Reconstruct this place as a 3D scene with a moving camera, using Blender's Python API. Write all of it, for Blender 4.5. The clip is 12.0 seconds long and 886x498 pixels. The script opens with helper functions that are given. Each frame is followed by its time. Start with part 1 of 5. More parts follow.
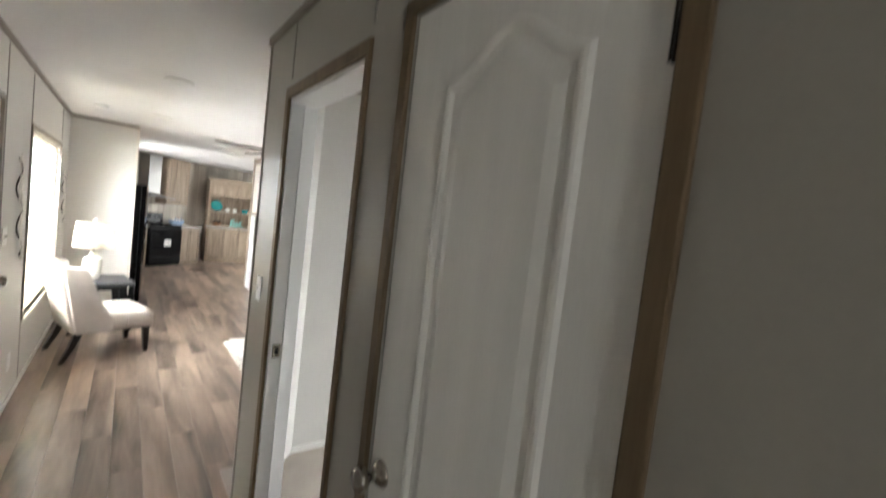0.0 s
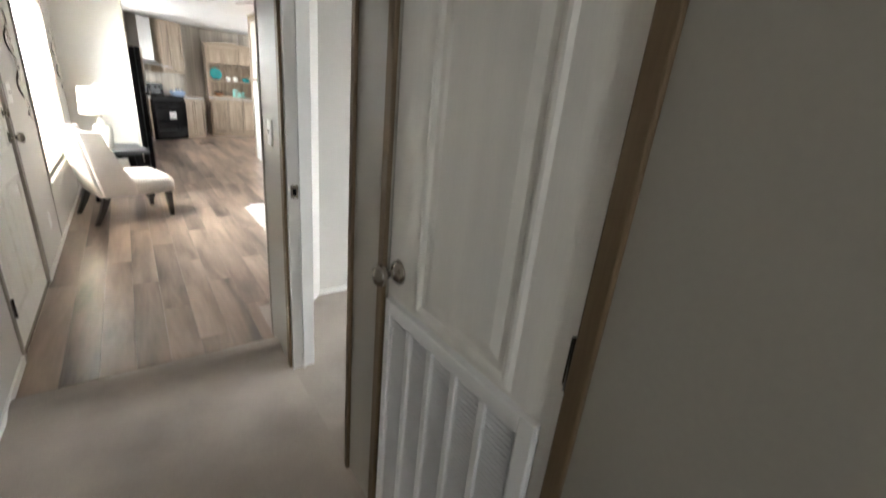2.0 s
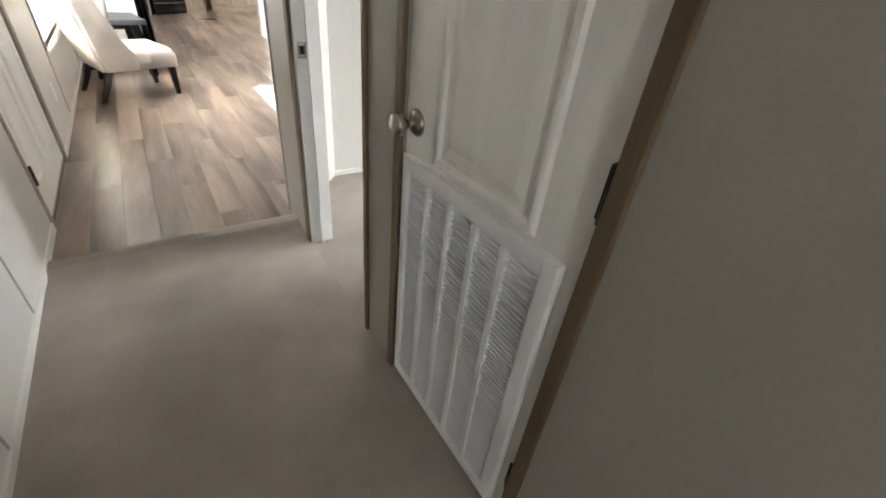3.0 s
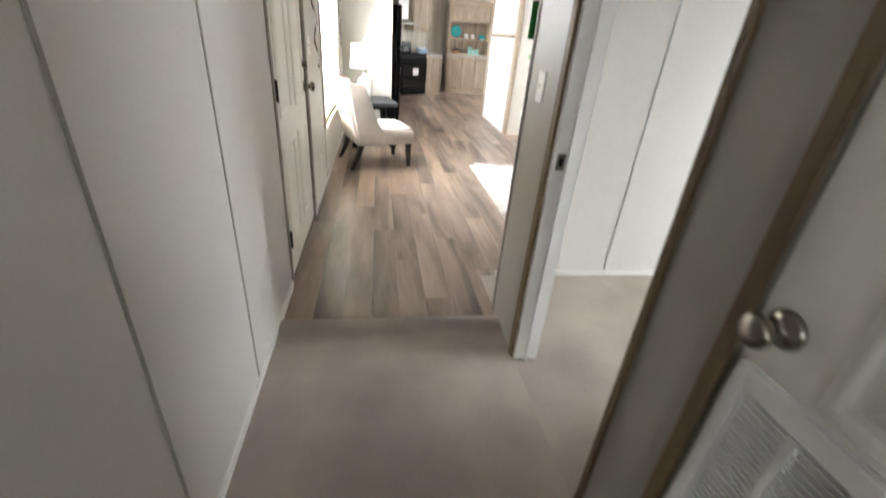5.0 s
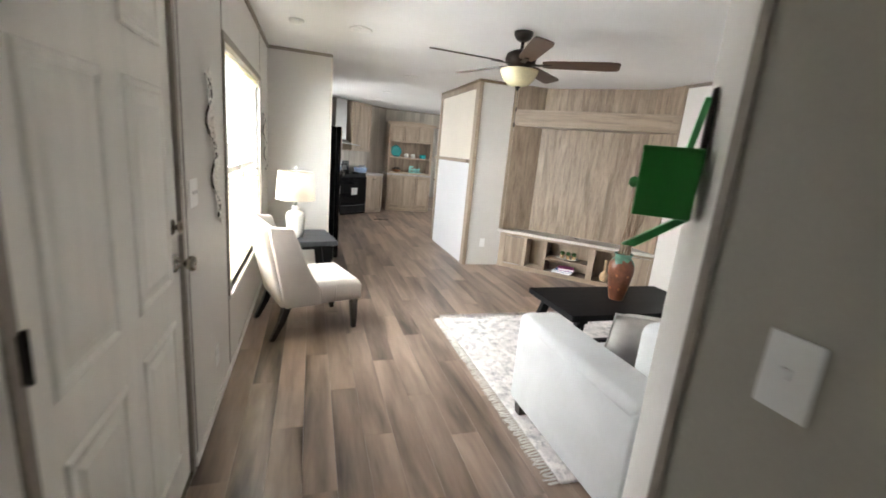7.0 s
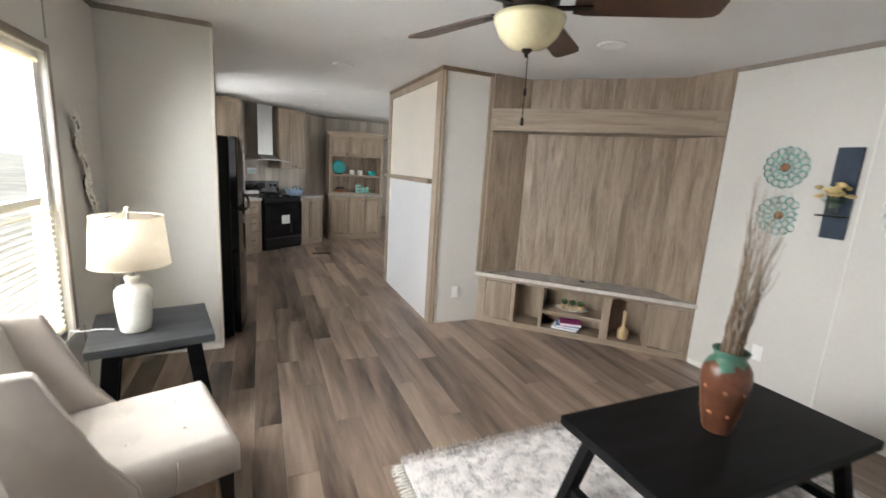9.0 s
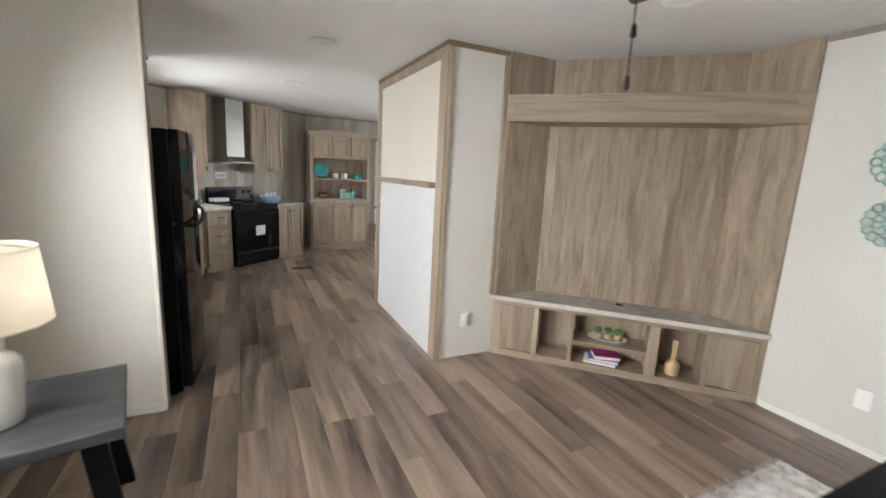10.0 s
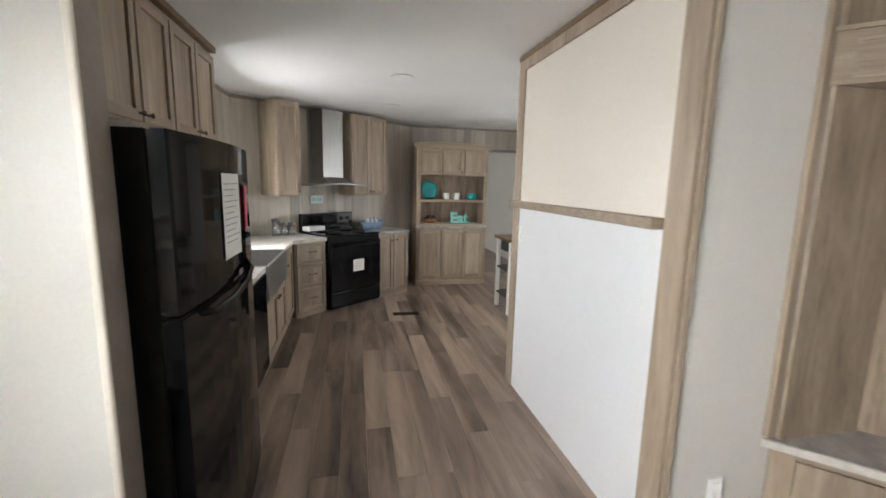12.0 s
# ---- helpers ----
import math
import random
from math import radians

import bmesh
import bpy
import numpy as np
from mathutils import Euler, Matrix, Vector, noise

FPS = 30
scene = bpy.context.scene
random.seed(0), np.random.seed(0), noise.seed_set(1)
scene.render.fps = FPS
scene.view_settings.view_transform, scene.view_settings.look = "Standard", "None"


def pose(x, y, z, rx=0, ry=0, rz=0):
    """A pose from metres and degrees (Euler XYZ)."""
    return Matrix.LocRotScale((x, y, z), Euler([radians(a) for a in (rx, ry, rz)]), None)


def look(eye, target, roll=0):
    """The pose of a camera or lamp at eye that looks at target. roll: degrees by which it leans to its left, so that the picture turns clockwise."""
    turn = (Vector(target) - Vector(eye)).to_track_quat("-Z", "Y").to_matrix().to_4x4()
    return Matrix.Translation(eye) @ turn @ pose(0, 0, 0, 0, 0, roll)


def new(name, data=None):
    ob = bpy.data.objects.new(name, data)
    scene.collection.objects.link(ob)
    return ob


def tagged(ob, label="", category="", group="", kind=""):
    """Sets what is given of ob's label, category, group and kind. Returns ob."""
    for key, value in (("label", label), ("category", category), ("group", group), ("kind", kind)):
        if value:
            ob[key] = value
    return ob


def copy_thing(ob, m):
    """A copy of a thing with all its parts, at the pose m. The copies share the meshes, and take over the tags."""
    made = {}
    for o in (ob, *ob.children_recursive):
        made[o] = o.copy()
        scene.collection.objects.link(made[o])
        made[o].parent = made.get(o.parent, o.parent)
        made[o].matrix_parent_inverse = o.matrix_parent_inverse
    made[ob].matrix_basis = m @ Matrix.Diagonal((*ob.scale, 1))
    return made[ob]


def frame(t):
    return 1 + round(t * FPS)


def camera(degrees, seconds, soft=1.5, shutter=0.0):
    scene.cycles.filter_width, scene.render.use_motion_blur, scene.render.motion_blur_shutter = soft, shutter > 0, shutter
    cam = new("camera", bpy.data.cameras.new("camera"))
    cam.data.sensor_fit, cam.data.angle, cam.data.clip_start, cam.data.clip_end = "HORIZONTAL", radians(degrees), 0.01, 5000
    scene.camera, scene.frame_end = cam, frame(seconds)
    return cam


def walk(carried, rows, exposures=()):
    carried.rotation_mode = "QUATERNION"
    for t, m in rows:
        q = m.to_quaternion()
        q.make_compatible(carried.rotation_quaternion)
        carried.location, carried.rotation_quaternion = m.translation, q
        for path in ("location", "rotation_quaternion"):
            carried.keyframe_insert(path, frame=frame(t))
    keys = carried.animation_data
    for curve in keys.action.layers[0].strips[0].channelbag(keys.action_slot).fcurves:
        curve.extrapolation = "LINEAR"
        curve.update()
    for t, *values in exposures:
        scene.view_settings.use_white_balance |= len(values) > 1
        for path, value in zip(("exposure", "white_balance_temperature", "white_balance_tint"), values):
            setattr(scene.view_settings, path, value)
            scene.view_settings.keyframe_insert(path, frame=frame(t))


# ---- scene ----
cam = camera(93.3, 12.0, soft=1.7, shutter=0.4)
PATH = [
    (0, (0.593, -0.196, 1.589), (1.804, 1.391, 1.474), 6.7),
    (0.5, (0.566, -0.24, 1.694), (1.812, 1.311, 1.902), 4.3),
    (1, (0.576, -0.249, 1.674), (1.805, 1.325, 1.789), 3.8),
    (1.5, (0.573, -0.272, 1.573), (1.792, 1.294, 1.32), 4.7),
    (2, (0.58, -0.26, 1.432), (1.718, 1.235, 0.745), 5.7),
    (2.5, (0.582, -0.267, 1.345), (1.656, 1.09, 0.343), 6.6),
    (4.5, (0.559, -0.012, 1.268), (1.072, 1.481, 0.039), 6.2),
    (5, (0.475, 0.188, 1.35), (0.787, 1.938, 0.434), 4.9),
    (5.5, (0.428, 0.477, 1.416), (0.814, 2.281, 0.643), 5.6),
    (6, (0.459, 0.808, 1.439), (0.847, 2.715, 0.978), 7.6),
    (6.5, (0.441, 1.156, 1.434), (0.777, 3.079, 1.0), 7.4),
    (7, (0.468, 1.516, 1.451), (1.073, 3.37, 1.006), 5.2),
    (7.2, (0.523, 1.69, 1.433), (1.141, 3.541, 0.996), 5.1),
    (8.8, (0.926, 2.917, 1.479), (1.826, 4.652, 1.054), 3.8),
    (9, (0.963, 3.079, 1.501), (1.755, 4.876, 1.125), 3.6),
    (9.5, (1.004, 3.491, 1.514), (1.824, 5.271, 1.117), 4.7),
    (10, (1.121, 3.853, 1.48), (1.974, 5.626, 1.119), 2.9),
    (10.5, (1.158, 4.279, 1.513), (1.749, 6.167, 1.219), 3.1),
    (11, (1.151, 4.644, 1.53), (1.89, 6.482, 1.259), 2.7),
    (11.5, (1.256, 5.031, 1.502), (1.806, 6.93, 1.2), 0.2),
    (12, (1.3, 5.414, 1.513), (1.707, 7.347, 1.201), 1.3),
]
walk(cam, [(t, look(eye, target, roll)) for t, eye, target, roll in PATH],
     [(0, 0.85), (0.5, 0.92), (1.0, 0.95), (2.0, 1.08), (2.5, 1.25), (2.7, 1.3), (4.5, 1.45), (5.0, 1.08), (5.5, 0.58), (6.0, 0.32), (6.5, 0.35), (7.0, 0.38), (9.0, -0.1), (9.5, -0.08), (10.0, 0.08), (11.0, 0.03), (12.0, -0.03)])

# ---- light ----
EXPOSURE = 0.0
world = bpy.data.worlds.new("sky_world")
scene.world = world
world.use_nodes = True
wn = world.node_tree.nodes
sky = wn.new("ShaderNodeTexSky")
sky.sky_type, sky.sun_disc = "NISHITA", False
sky.sun_elevation, sky.sun_rotation = radians(62), radians(51)
wn["Background"].inputs[1].default_value = 0.12
world.node_tree.links.new(sky.outputs[0], wn["Background"].inputs[0])
scene.view_settings.exposure = EXPOSURE
sun = new("sun", bpy.data.lights.new("sun", "SUN"))
sun.data.energy, sun.data.angle, sun.data.color = 2.0, radians(20), (1, 0.97, 0.92)
sun.rotation_euler = (radians(-18), radians(22), 0)


def window_light(name, eye, target, w, h, energy, colour=(1, 1, 1)):
    lamp = new(name, bpy.data.lights.new(name, "AREA"))
    lamp.data.shape, lamp.data.size, lamp.data.size_y = "RECTANGLE", w, h
    lamp.data.energy, lamp.data.color = energy, colour
    lamp.matrix_world = look(eye, target)
    return lamp


window_light("living_window_light", (-0.62, 5.03, 1.98), (1.6, 5.03, 0.72), 3.0, 2.0, 680, (0.985, 0.99, 1))
window_light("sink_window_light", (-0.50, 9.25, 1.70), (1, 9.40, 1.35), 1.5, 1.3, 215)
window_light("dining_window_light", (4.60, 9.9, 1.35), (3, 9.9, 1.3), 1.9, 1.4, 32, (0.97, 0.985, 1))
window_light("bedroom_window_light", (4.90, 1.15, 1.90), (3, 1.15, 0.70), 1.7, 1.6, 300, (0.90, 0.95, 1))
# added fill behind the camera to brighten the utility door and hall ceiling
window_light("hall_fill_light", (0.28, -2.40, 1.5), (0.45, 0, 1.40), 0.5, 1.1, 6.8)
# added fill so the room beyond the far doorway reads as lit
window_light("back_room_fill_light", (-0.30, 13.5, 1.4), (1, 13.5, 1.3), 1.2, 1.3, 60)

# ---- materials ----


def material(name, colour, rough=0.6, metal=0.0, vary=0.06, scale=4.0, fine=60.0, bump=0.05, stretch=(1, 1, 1), trans=0.0, per_object=0.0, spec=0.5):
    m = bpy.data.materials.new(name)
    m.use_nodes = True
    n, l = m.node_tree.nodes, m.node_tree.links
    b = n["Principled BSDF"]
    b.inputs["Roughness"].default_value, b.inputs["Metallic"].default_value = rough, metal
    b.inputs["Transmission Weight"].default_value = trans
    b.inputs["Specular IOR Level"].default_value = spec
    co = n.new("ShaderNodeTexCoord")
    mp = n.new("ShaderNodeMapping")
    mp.inputs["Scale"].default_value = stretch
    info = n.new("ShaderNodeObjectInfo")
    mul = n.new("ShaderNodeVectorMath")
    mul.operation = "MULTIPLY_ADD"
    mul.inputs[1].default_value = (37, 53, 29)
    l.new(info.outputs["Random"], mul.inputs[0])
    l.new(co.outputs["Object"], mul.inputs[2])
    l.new(mul.outputs[0], mp.inputs[0])
    big, small = n.new("ShaderNodeTexNoise"), n.new("ShaderNodeTexNoise")
    big.inputs["Scale"].default_value, small.inputs["Scale"].default_value = scale, fine
    big.inputs["Detail"].default_value, small.inputs["Detail"].default_value = 4, 3
    l.new(mp.outputs[0], big.inputs[0])
    l.new(mp.outputs[0], small.inputs[0])
    add = n.new("ShaderNodeMath")
    add.operation = "MULTIPLY_ADD"
    add.inputs[1].default_value = 0.45
    l.new(small.outputs[0], add.inputs[0])
    l.new(big.outputs[0], add.inputs[2])
    rnd = n.new("ShaderNodeMath")
    rnd.operation = "MULTIPLY_ADD"
    rnd.inputs[1].default_value = per_object
    l.new(info.outputs["Random"], rnd.inputs[0])
    l.new(add.outputs[0], rnd.inputs[2])
    ramp = n.new("ShaderNodeMapRange")
    ramp.inputs["From Min"].default_value, ramp.inputs["From Max"].default_value = 0.45 , 1.0 + per_object
    ramp.inputs["To Min"].default_value, ramp.inputs["To Max"].default_value = 1 - vary * 2, 1 + vary * 2
    l.new(rnd.outputs[0], ramp.inputs[0])
    mix = n.new("ShaderNodeVectorMath")
    mix.operation = "SCALE"
    mix.inputs[0].default_value = colour
    l.new(ramp.outputs[0], mix.inputs["Scale"])
    l.new(mix.outputs[0], b.inputs["Base Color"])
    if bump:
        bp = n.new("ShaderNodeBump")
        bp.inputs["Strength"].default_value, bp.inputs["Distance"].default_value = bump, 0.004
        l.new(small.outputs[0], bp.inputs["Height"])
        l.new(bp.outputs[0], b.inputs["Normal"])
    return m


def wood(name, dark, light, stretch, rough=0.5, per_object=0.35, knots=True, spec=0.5, contrast=1.0, fine=0.35, detail=5):
    """Weathered oak: long streaks, fine grain, a few knots, each board its own tone."""
    m = bpy.data.materials.new(name)
    m.use_nodes = True
    n, l = m.node_tree.nodes, m.node_tree.links
    b = n["Principled BSDF"]
    b.inputs["Roughness"].default_value, b.inputs["Specular IOR Level"].default_value = rough, spec
    co, info = n.new("ShaderNodeTexCoord"), n.new("ShaderNodeObjectInfo")
    off = n.new("ShaderNodeVectorMath")
    off.operation = "MULTIPLY_ADD"
    off.inputs[1].default_value = (31, 47, 23)
    l.new(info.outputs["Random"], off.inputs[0])
    l.new(co.outputs["Object"], off.inputs[2])
    mp = n.new("ShaderNodeMapping")
    mp.inputs["Scale"].default_value = stretch
    l.new(off.outputs[0], mp.inputs[0])
    streak, grain, kn = (n.new("ShaderNodeTexNoise") for _ in range(3))
    for node, sc, de in ((streak, 1.6, detail), (grain, 14, 4), (kn, 0.9, 2)):
        node.inputs["Scale"].default_value, node.inputs["Detail"].default_value = sc, de
        l.new(mp.outputs[0], node.inputs[0])
    streak.inputs["Distortion"].default_value = 0.8
    kn.inputs["Scale"].default_value = 2.4
    a = n.new("ShaderNodeMath")
    a.operation = "MULTIPLY_ADD"
    a.inputs[1].default_value = fine
    l.new(grain.outputs[0], a.inputs[0])
    l.new(streak.outputs[0], a.inputs[2])
    if contrast != 1.0:
        s_ = n.new("ShaderNodeMath")
        s_.operation = "MULTIPLY_ADD"
        s_.inputs[1].default_value, s_.inputs[2].default_value = contrast, 0.68 * (1 - contrast) + contrast * (0.35 - fine) * 0.5
        l.new(a.outputs[0], s_.inputs[0])
        a = s_
    c = n.new("ShaderNodeMath")
    c.operation = "MULTIPLY_ADD"
    c.inputs[1].default_value = per_object
    l.new(info.outputs["Random"], c.inputs[0])
    l.new(a.outputs[0], c.inputs[2])
    r = n.new("ShaderNodeMapRange")
    r.inputs["From Min"].default_value, r.inputs["From Max"].default_value = 0.42 + per_object * 0.1, 0.92 + per_object * 0.9
    l.new(c.outputs[0], r.inputs[0])
    mix = n.new("ShaderNodeMix")
    mix.data_type = "RGBA"
    mix.inputs["A"].default_value, mix.inputs["B"].default_value = (*dark, 1), (*light, 1)
    l.new(r.outputs[0], mix.inputs["Factor"])
    last = mix.outputs["Result"]
    if knots:
        k = n.new("ShaderNodeMapRange")
        k.inputs["From Min"].default_value, k.inputs["From Max"].default_value = 0.68, 0.80
        k.inputs["To Max"].default_value = 0.55
        l.new(kn.outputs[0], k.inputs[0])
        mk = n.new("ShaderNodeMix")
        mk.data_type = "RGBA"
        mk.inputs["B"].default_value = (*(v * 0.6 for v in dark), 1)
        l.new(last, mk.inputs["A"])
        l.new(k.outputs[0], mk.inputs["Factor"])
        last = mk.outputs["Result"]
    l.new(last, b.inputs["Base Color"])
    bp = n.new("ShaderNodeBump")
    bp.inputs["Strength"].default_value, bp.inputs["Distance"].default_value = 0.12, 0.002
    l.new(grain.outputs[0], bp.inputs["Height"])
    l.new(bp.outputs[0], b.inputs["Normal"])
    return m


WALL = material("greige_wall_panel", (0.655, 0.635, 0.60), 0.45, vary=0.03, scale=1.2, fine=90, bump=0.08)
# WALL darkened: the hall's dimness is put into the colour, offsetting the fill lamp
WALLH = material("darkened_hall_panel", (0.375, 0.352, 0.302), 0.42, vary=0.03, scale=1.2, fine=90, bump=0.08)
CEIL = material("white_ceiling", (0.82, 0.82, 0.82), 0.85, vary=0.02, scale=1.5, fine=140, bump=0.3)
WHITE = material("white_paint", (0.78, 0.77, 0.73), 0.4, vary=0.02, scale=2, fine=50, bump=0.05)
DOORW = material("embossed_door_paint", (0.86, 0.84, 0.785), 0.34, vary=0.025, scale=3, fine=45, bump=0.12, stretch=(6, 6, 0.6))
FRAMEW = material("white_vinyl", (0.86, 0.86, 0.845), 0.35, vary=0.02)
CARPET = material("beige_carpet", (0.375, 0.325, 0.28), 0.95, vary=0.10, scale=3, fine=240, bump=1.0)
CROWN = material("taupe_trim", (0.27, 0.235, 0.20), 0.5, vary=0.08, scale=6)
CASING = wood("brown_door_casing", (0.105, 0.070, 0.036), (0.205, 0.140, 0.076), (14, 14, 0.9), 0.5, 0.1, False)
SEAM = material("grey_seam_strip", (0.30, 0.28, 0.255), 0.5)
SEAML = material("pale_seam_strip", (0.47, 0.46, 0.44), 0.5)
PLANK = wood("laminate_plank", (0.056, 0.039, 0.030), (0.395, 0.294, 0.226), (3.4, 0.40, 3.4), 0.30, 0.30, contrast=1.5, fine=0.16, detail=3.5)
OAK = wood("weathered_oak", (0.222, 0.168, 0.122), (0.445, 0.357, 0.270), (8, 7, 0.8), 0.5, 0.25, contrast=1.2)
OAKB = wood("weathered_oak_board", (0.165, 0.123, 0.086), (0.385, 0.302, 0.222), (8.0, 8.0, 1.1), 0.5, 0.12, contrast=1.2, fine=0.45)
OAKH = wood("weathered_oak_across", (0.215, 0.163, 0.118), (0.415, 0.333, 0.250), (0.8, 10, 10), 0.5, 0.15)
PANEL = wood("pale_board_panel", (0.34, 0.30, 0.255), (0.60, 0.555, 0.49), (9, 9, 0.5), 0.5, 0.6)
PANELB = wood("pale_weathered_board", (0.30, 0.265, 0.22), (0.68, 0.635, 0.56), (8, 8, 0.5), 0.5, 0.7)
CREAM = material("cream_wall_panel", (0.72, 0.675, 0.60), 0.35, vary=0.02, scale=2)
GLOSSW = material("white_gloss_panel", (0.74, 0.755, 0.78), 0.32, vary=0.015, scale=2)
BLACK = material("black_gloss_enamel", (0.004, 0.004, 0.005), 0.07, vary=0.1, bump=0, spec=0.2)
BLACKM = material("black_plastic", (0.008, 0.008, 0.008), 0.4, vary=0.1, spec=0.08)
DKWOOD = wood("black_stained_wood", (0.003, 0.003, 0.0035), (0.011, 0.011, 0.012), (1.2, 8, 8), 0.5, 0.1, False, 0.1)
GREYWOOD = wood("charcoal_stained_wood", (0.016, 0.017, 0.019), (0.055, 0.058, 0.062), (1.2, 8, 8), 0.45, 0.1, False, 0.25)
LEG = material("espresso_leg", (0.014, 0.010, 0.008), 0.35, vary=0.1)
LINEN = material("cream_upholstery", (0.55, 0.50, 0.455), 0.85, vary=0.05, scale=6, fine=400, bump=0.35)
SOFA = material("pale_grey_upholstery", (0.64, 0.65, 0.66), 0.9, vary=0.04, scale=5, fine=400, bump=0.4)
PILLOWG = material("grey_velvet", (0.56, 0.53, 0.50), 0.8, vary=0.08, scale=8, fine=200, bump=0.3)
PILLOWW = material("white_knit", (0.78, 0.76, 0.72), 0.9, vary=0.05, scale=8, fine=150, bump=0.5)
STEEL = material("brushed_steel", (0.34, 0.335, 0.325), 0.42, 1.0, vary=0.04, stretch=(30, 30, 1))
NICKEL = material("satin_nickel", (0.32, 0.29, 0.25), 0.25, 1.0, vary=0.05)
COUNTER = material("grey_stone_laminate", (0.33, 0.31, 0.29), 0.35, vary=0.22, scale=10, fine=120)
COUNTERL = material("pale_counter_edge", (0.58, 0.55, 0.51), 0.35, vary=0.1, scale=14)
TEAL = material("teal_glaze", (0.03, 0.33, 0.34), 0.25, vary=0.08)
MINT = material("mint_paint", (0.25, 0.60, 0.55), 0.5, vary=0.08)
PATINA = material("verdigris_metal", (0.30, 0.46, 0.43), 0.5, 0.2, vary=0.3, scale=30)
COPPER = material("rust_copper", (0.34, 0.16, 0.08), 0.5, 0.4, vary=0.2, scale=20)
GREEN = material("deep_green_paint", (0.003, 0.15, 0.012), 0.5, vary=0.08)
GREENL = material("bright_green_paint", (0.07, 0.42, 0.13), 0.4, vary=0.08)
NAVY = material("dark_slate_board", (0.012, 0.030, 0.058), 0.6, vary=0.15, scale=12)
BRONZE = material("oil_rubbed_bronze", (0.018, 0.012, 0.009), 0.35, 0.6, vary=0.1)
BLADE = wood("walnut_blade", (0.035, 0.016, 0.010), (0.085, 0.040, 0.024), (1.0, 9, 9), 0.35, 0.1, False)
GLASSW = material("cream_alabaster_glass", (0.80, 0.72, 0.47), 0.25, vary=0.05, scale=8)
LENS = material("frosted_lens", (0.85, 0.85, 0.83), 0.5, vary=0.0, bump=0)
LENS.node_tree.nodes["Principled BSDF"].inputs["Emission Color"].default_value = (1, 0.96, 0.88, 1)
LENS.node_tree.nodes["Principled BSDF"].inputs["Emission Strength"].default_value = 2.5
CERAM = material("crackled_white_ceramic", (0.70, 0.70, 0.66), 0.22, vary=0.06, scale=9, fine=50)
SHADE = material("linen_shade", (0.76, 0.68, 0.56), 0.85, vary=0.03, scale=10, fine=350, bump=0.3)
TAN = material("tan_wood", (0.60, 0.43, 0.25), 0.5, vary=0.1, stretch=(4, 4, 1), scale=8)
TWIG = material("dry_twig", (0.22, 0.15, 0.10), 0.8, vary=0.2)
TWIGL = material("pale_dry_twig", (0.45, 0.36, 0.27), 0.8, vary=0.2)
LEAF = material("succulent_green", (0.06, 0.14, 0.04), 0.5, vary=0.2)
PETAL = material("white_petal", (0.80, 0.77, 0.72), 0.7, vary=0.1)
PETALY = material("yellow_petal", (0.74, 0.58, 0.28), 0.7, vary=0.2)
PINK = material("magenta_cover", (0.42, 0.05, 0.22), 0.4, vary=0.3, scale=14)
BLUE = material("blue_cover", (0.10, 0.20, 0.42), 0.5, vary=0.3, scale=14)
PAPER = material("white_paper", (0.80, 0.80, 0.78), 0.6, vary=0.02)
INK = material("grey_print", (0.30, 0.30, 0.31), 0.7)
RED = material("red_plastic", (0.62, 0.02, 0.06), 0.4)
CLOTH = material("blue_grey_cloth", (0.22, 0.30, 0.42), 0.9, vary=0.15, scale=20)
GROUND = material("outdoor_ground", (0.5, 0.48, 0.42), 0.9, vary=0.2, scale=0.6, fine=8)
SIDING = material("pale_siding", (0.7, 0.7, 0.68), 0.6)
BLINDM = material("cream_blind", (0.80, 0.74, 0.60), 0.5, vary=0.03)


def glass(name, mirror=0.05, tint=(0.95, 0.96, 0.955, 1)):
    """Thin clear pane: mostly see-through, with a weak mirror on top."""
    m = bpy.data.materials.new(name)
    m.use_nodes = True
    n, l = m.node_tree.nodes, m.node_tree.links
    clear, gloss, mx = n.new("ShaderNodeBsdfTransparent"), n.new("ShaderNodeBsdfGlossy"), n.new("ShaderNodeMixShader")
    clear.inputs[0].default_value = tint
    gloss.inputs["Roughness"].default_value = 0.02
    mx.inputs[0].default_value = mirror
    l.new(clear.outputs[0], mx.inputs[1])
    l.new(gloss.outputs[0], mx.inputs[2])
    l.new(mx.outputs[0], n["Material Output"].inputs["Surface"])
    return m


GLASS = glass("clear_glass")
JARGLASS = glass("thick_jar_glass", 0.28, (0.80, 0.82, 0.81, 1))


def haze(name, strength):
    m = bpy.data.materials.new(name)
    m.use_nodes = True
    n, l = m.node_tree.nodes, m.node_tree.links
    e = n.new("ShaderNodeEmission")
    e.inputs["Color"].default_value, e.inputs["Strength"].default_value = (0.97, 0.98, 1.0, 1), strength
    l.new(e.outputs[0], n["Material Output"].inputs["Surface"])
    return m


OVERCAST = haze("overcast_sky", 3.0)
MIRROR = material("mirror_silver", (0.92, 0.92, 0.92), 0.02, 1.0, vary=0.0, bump=0)


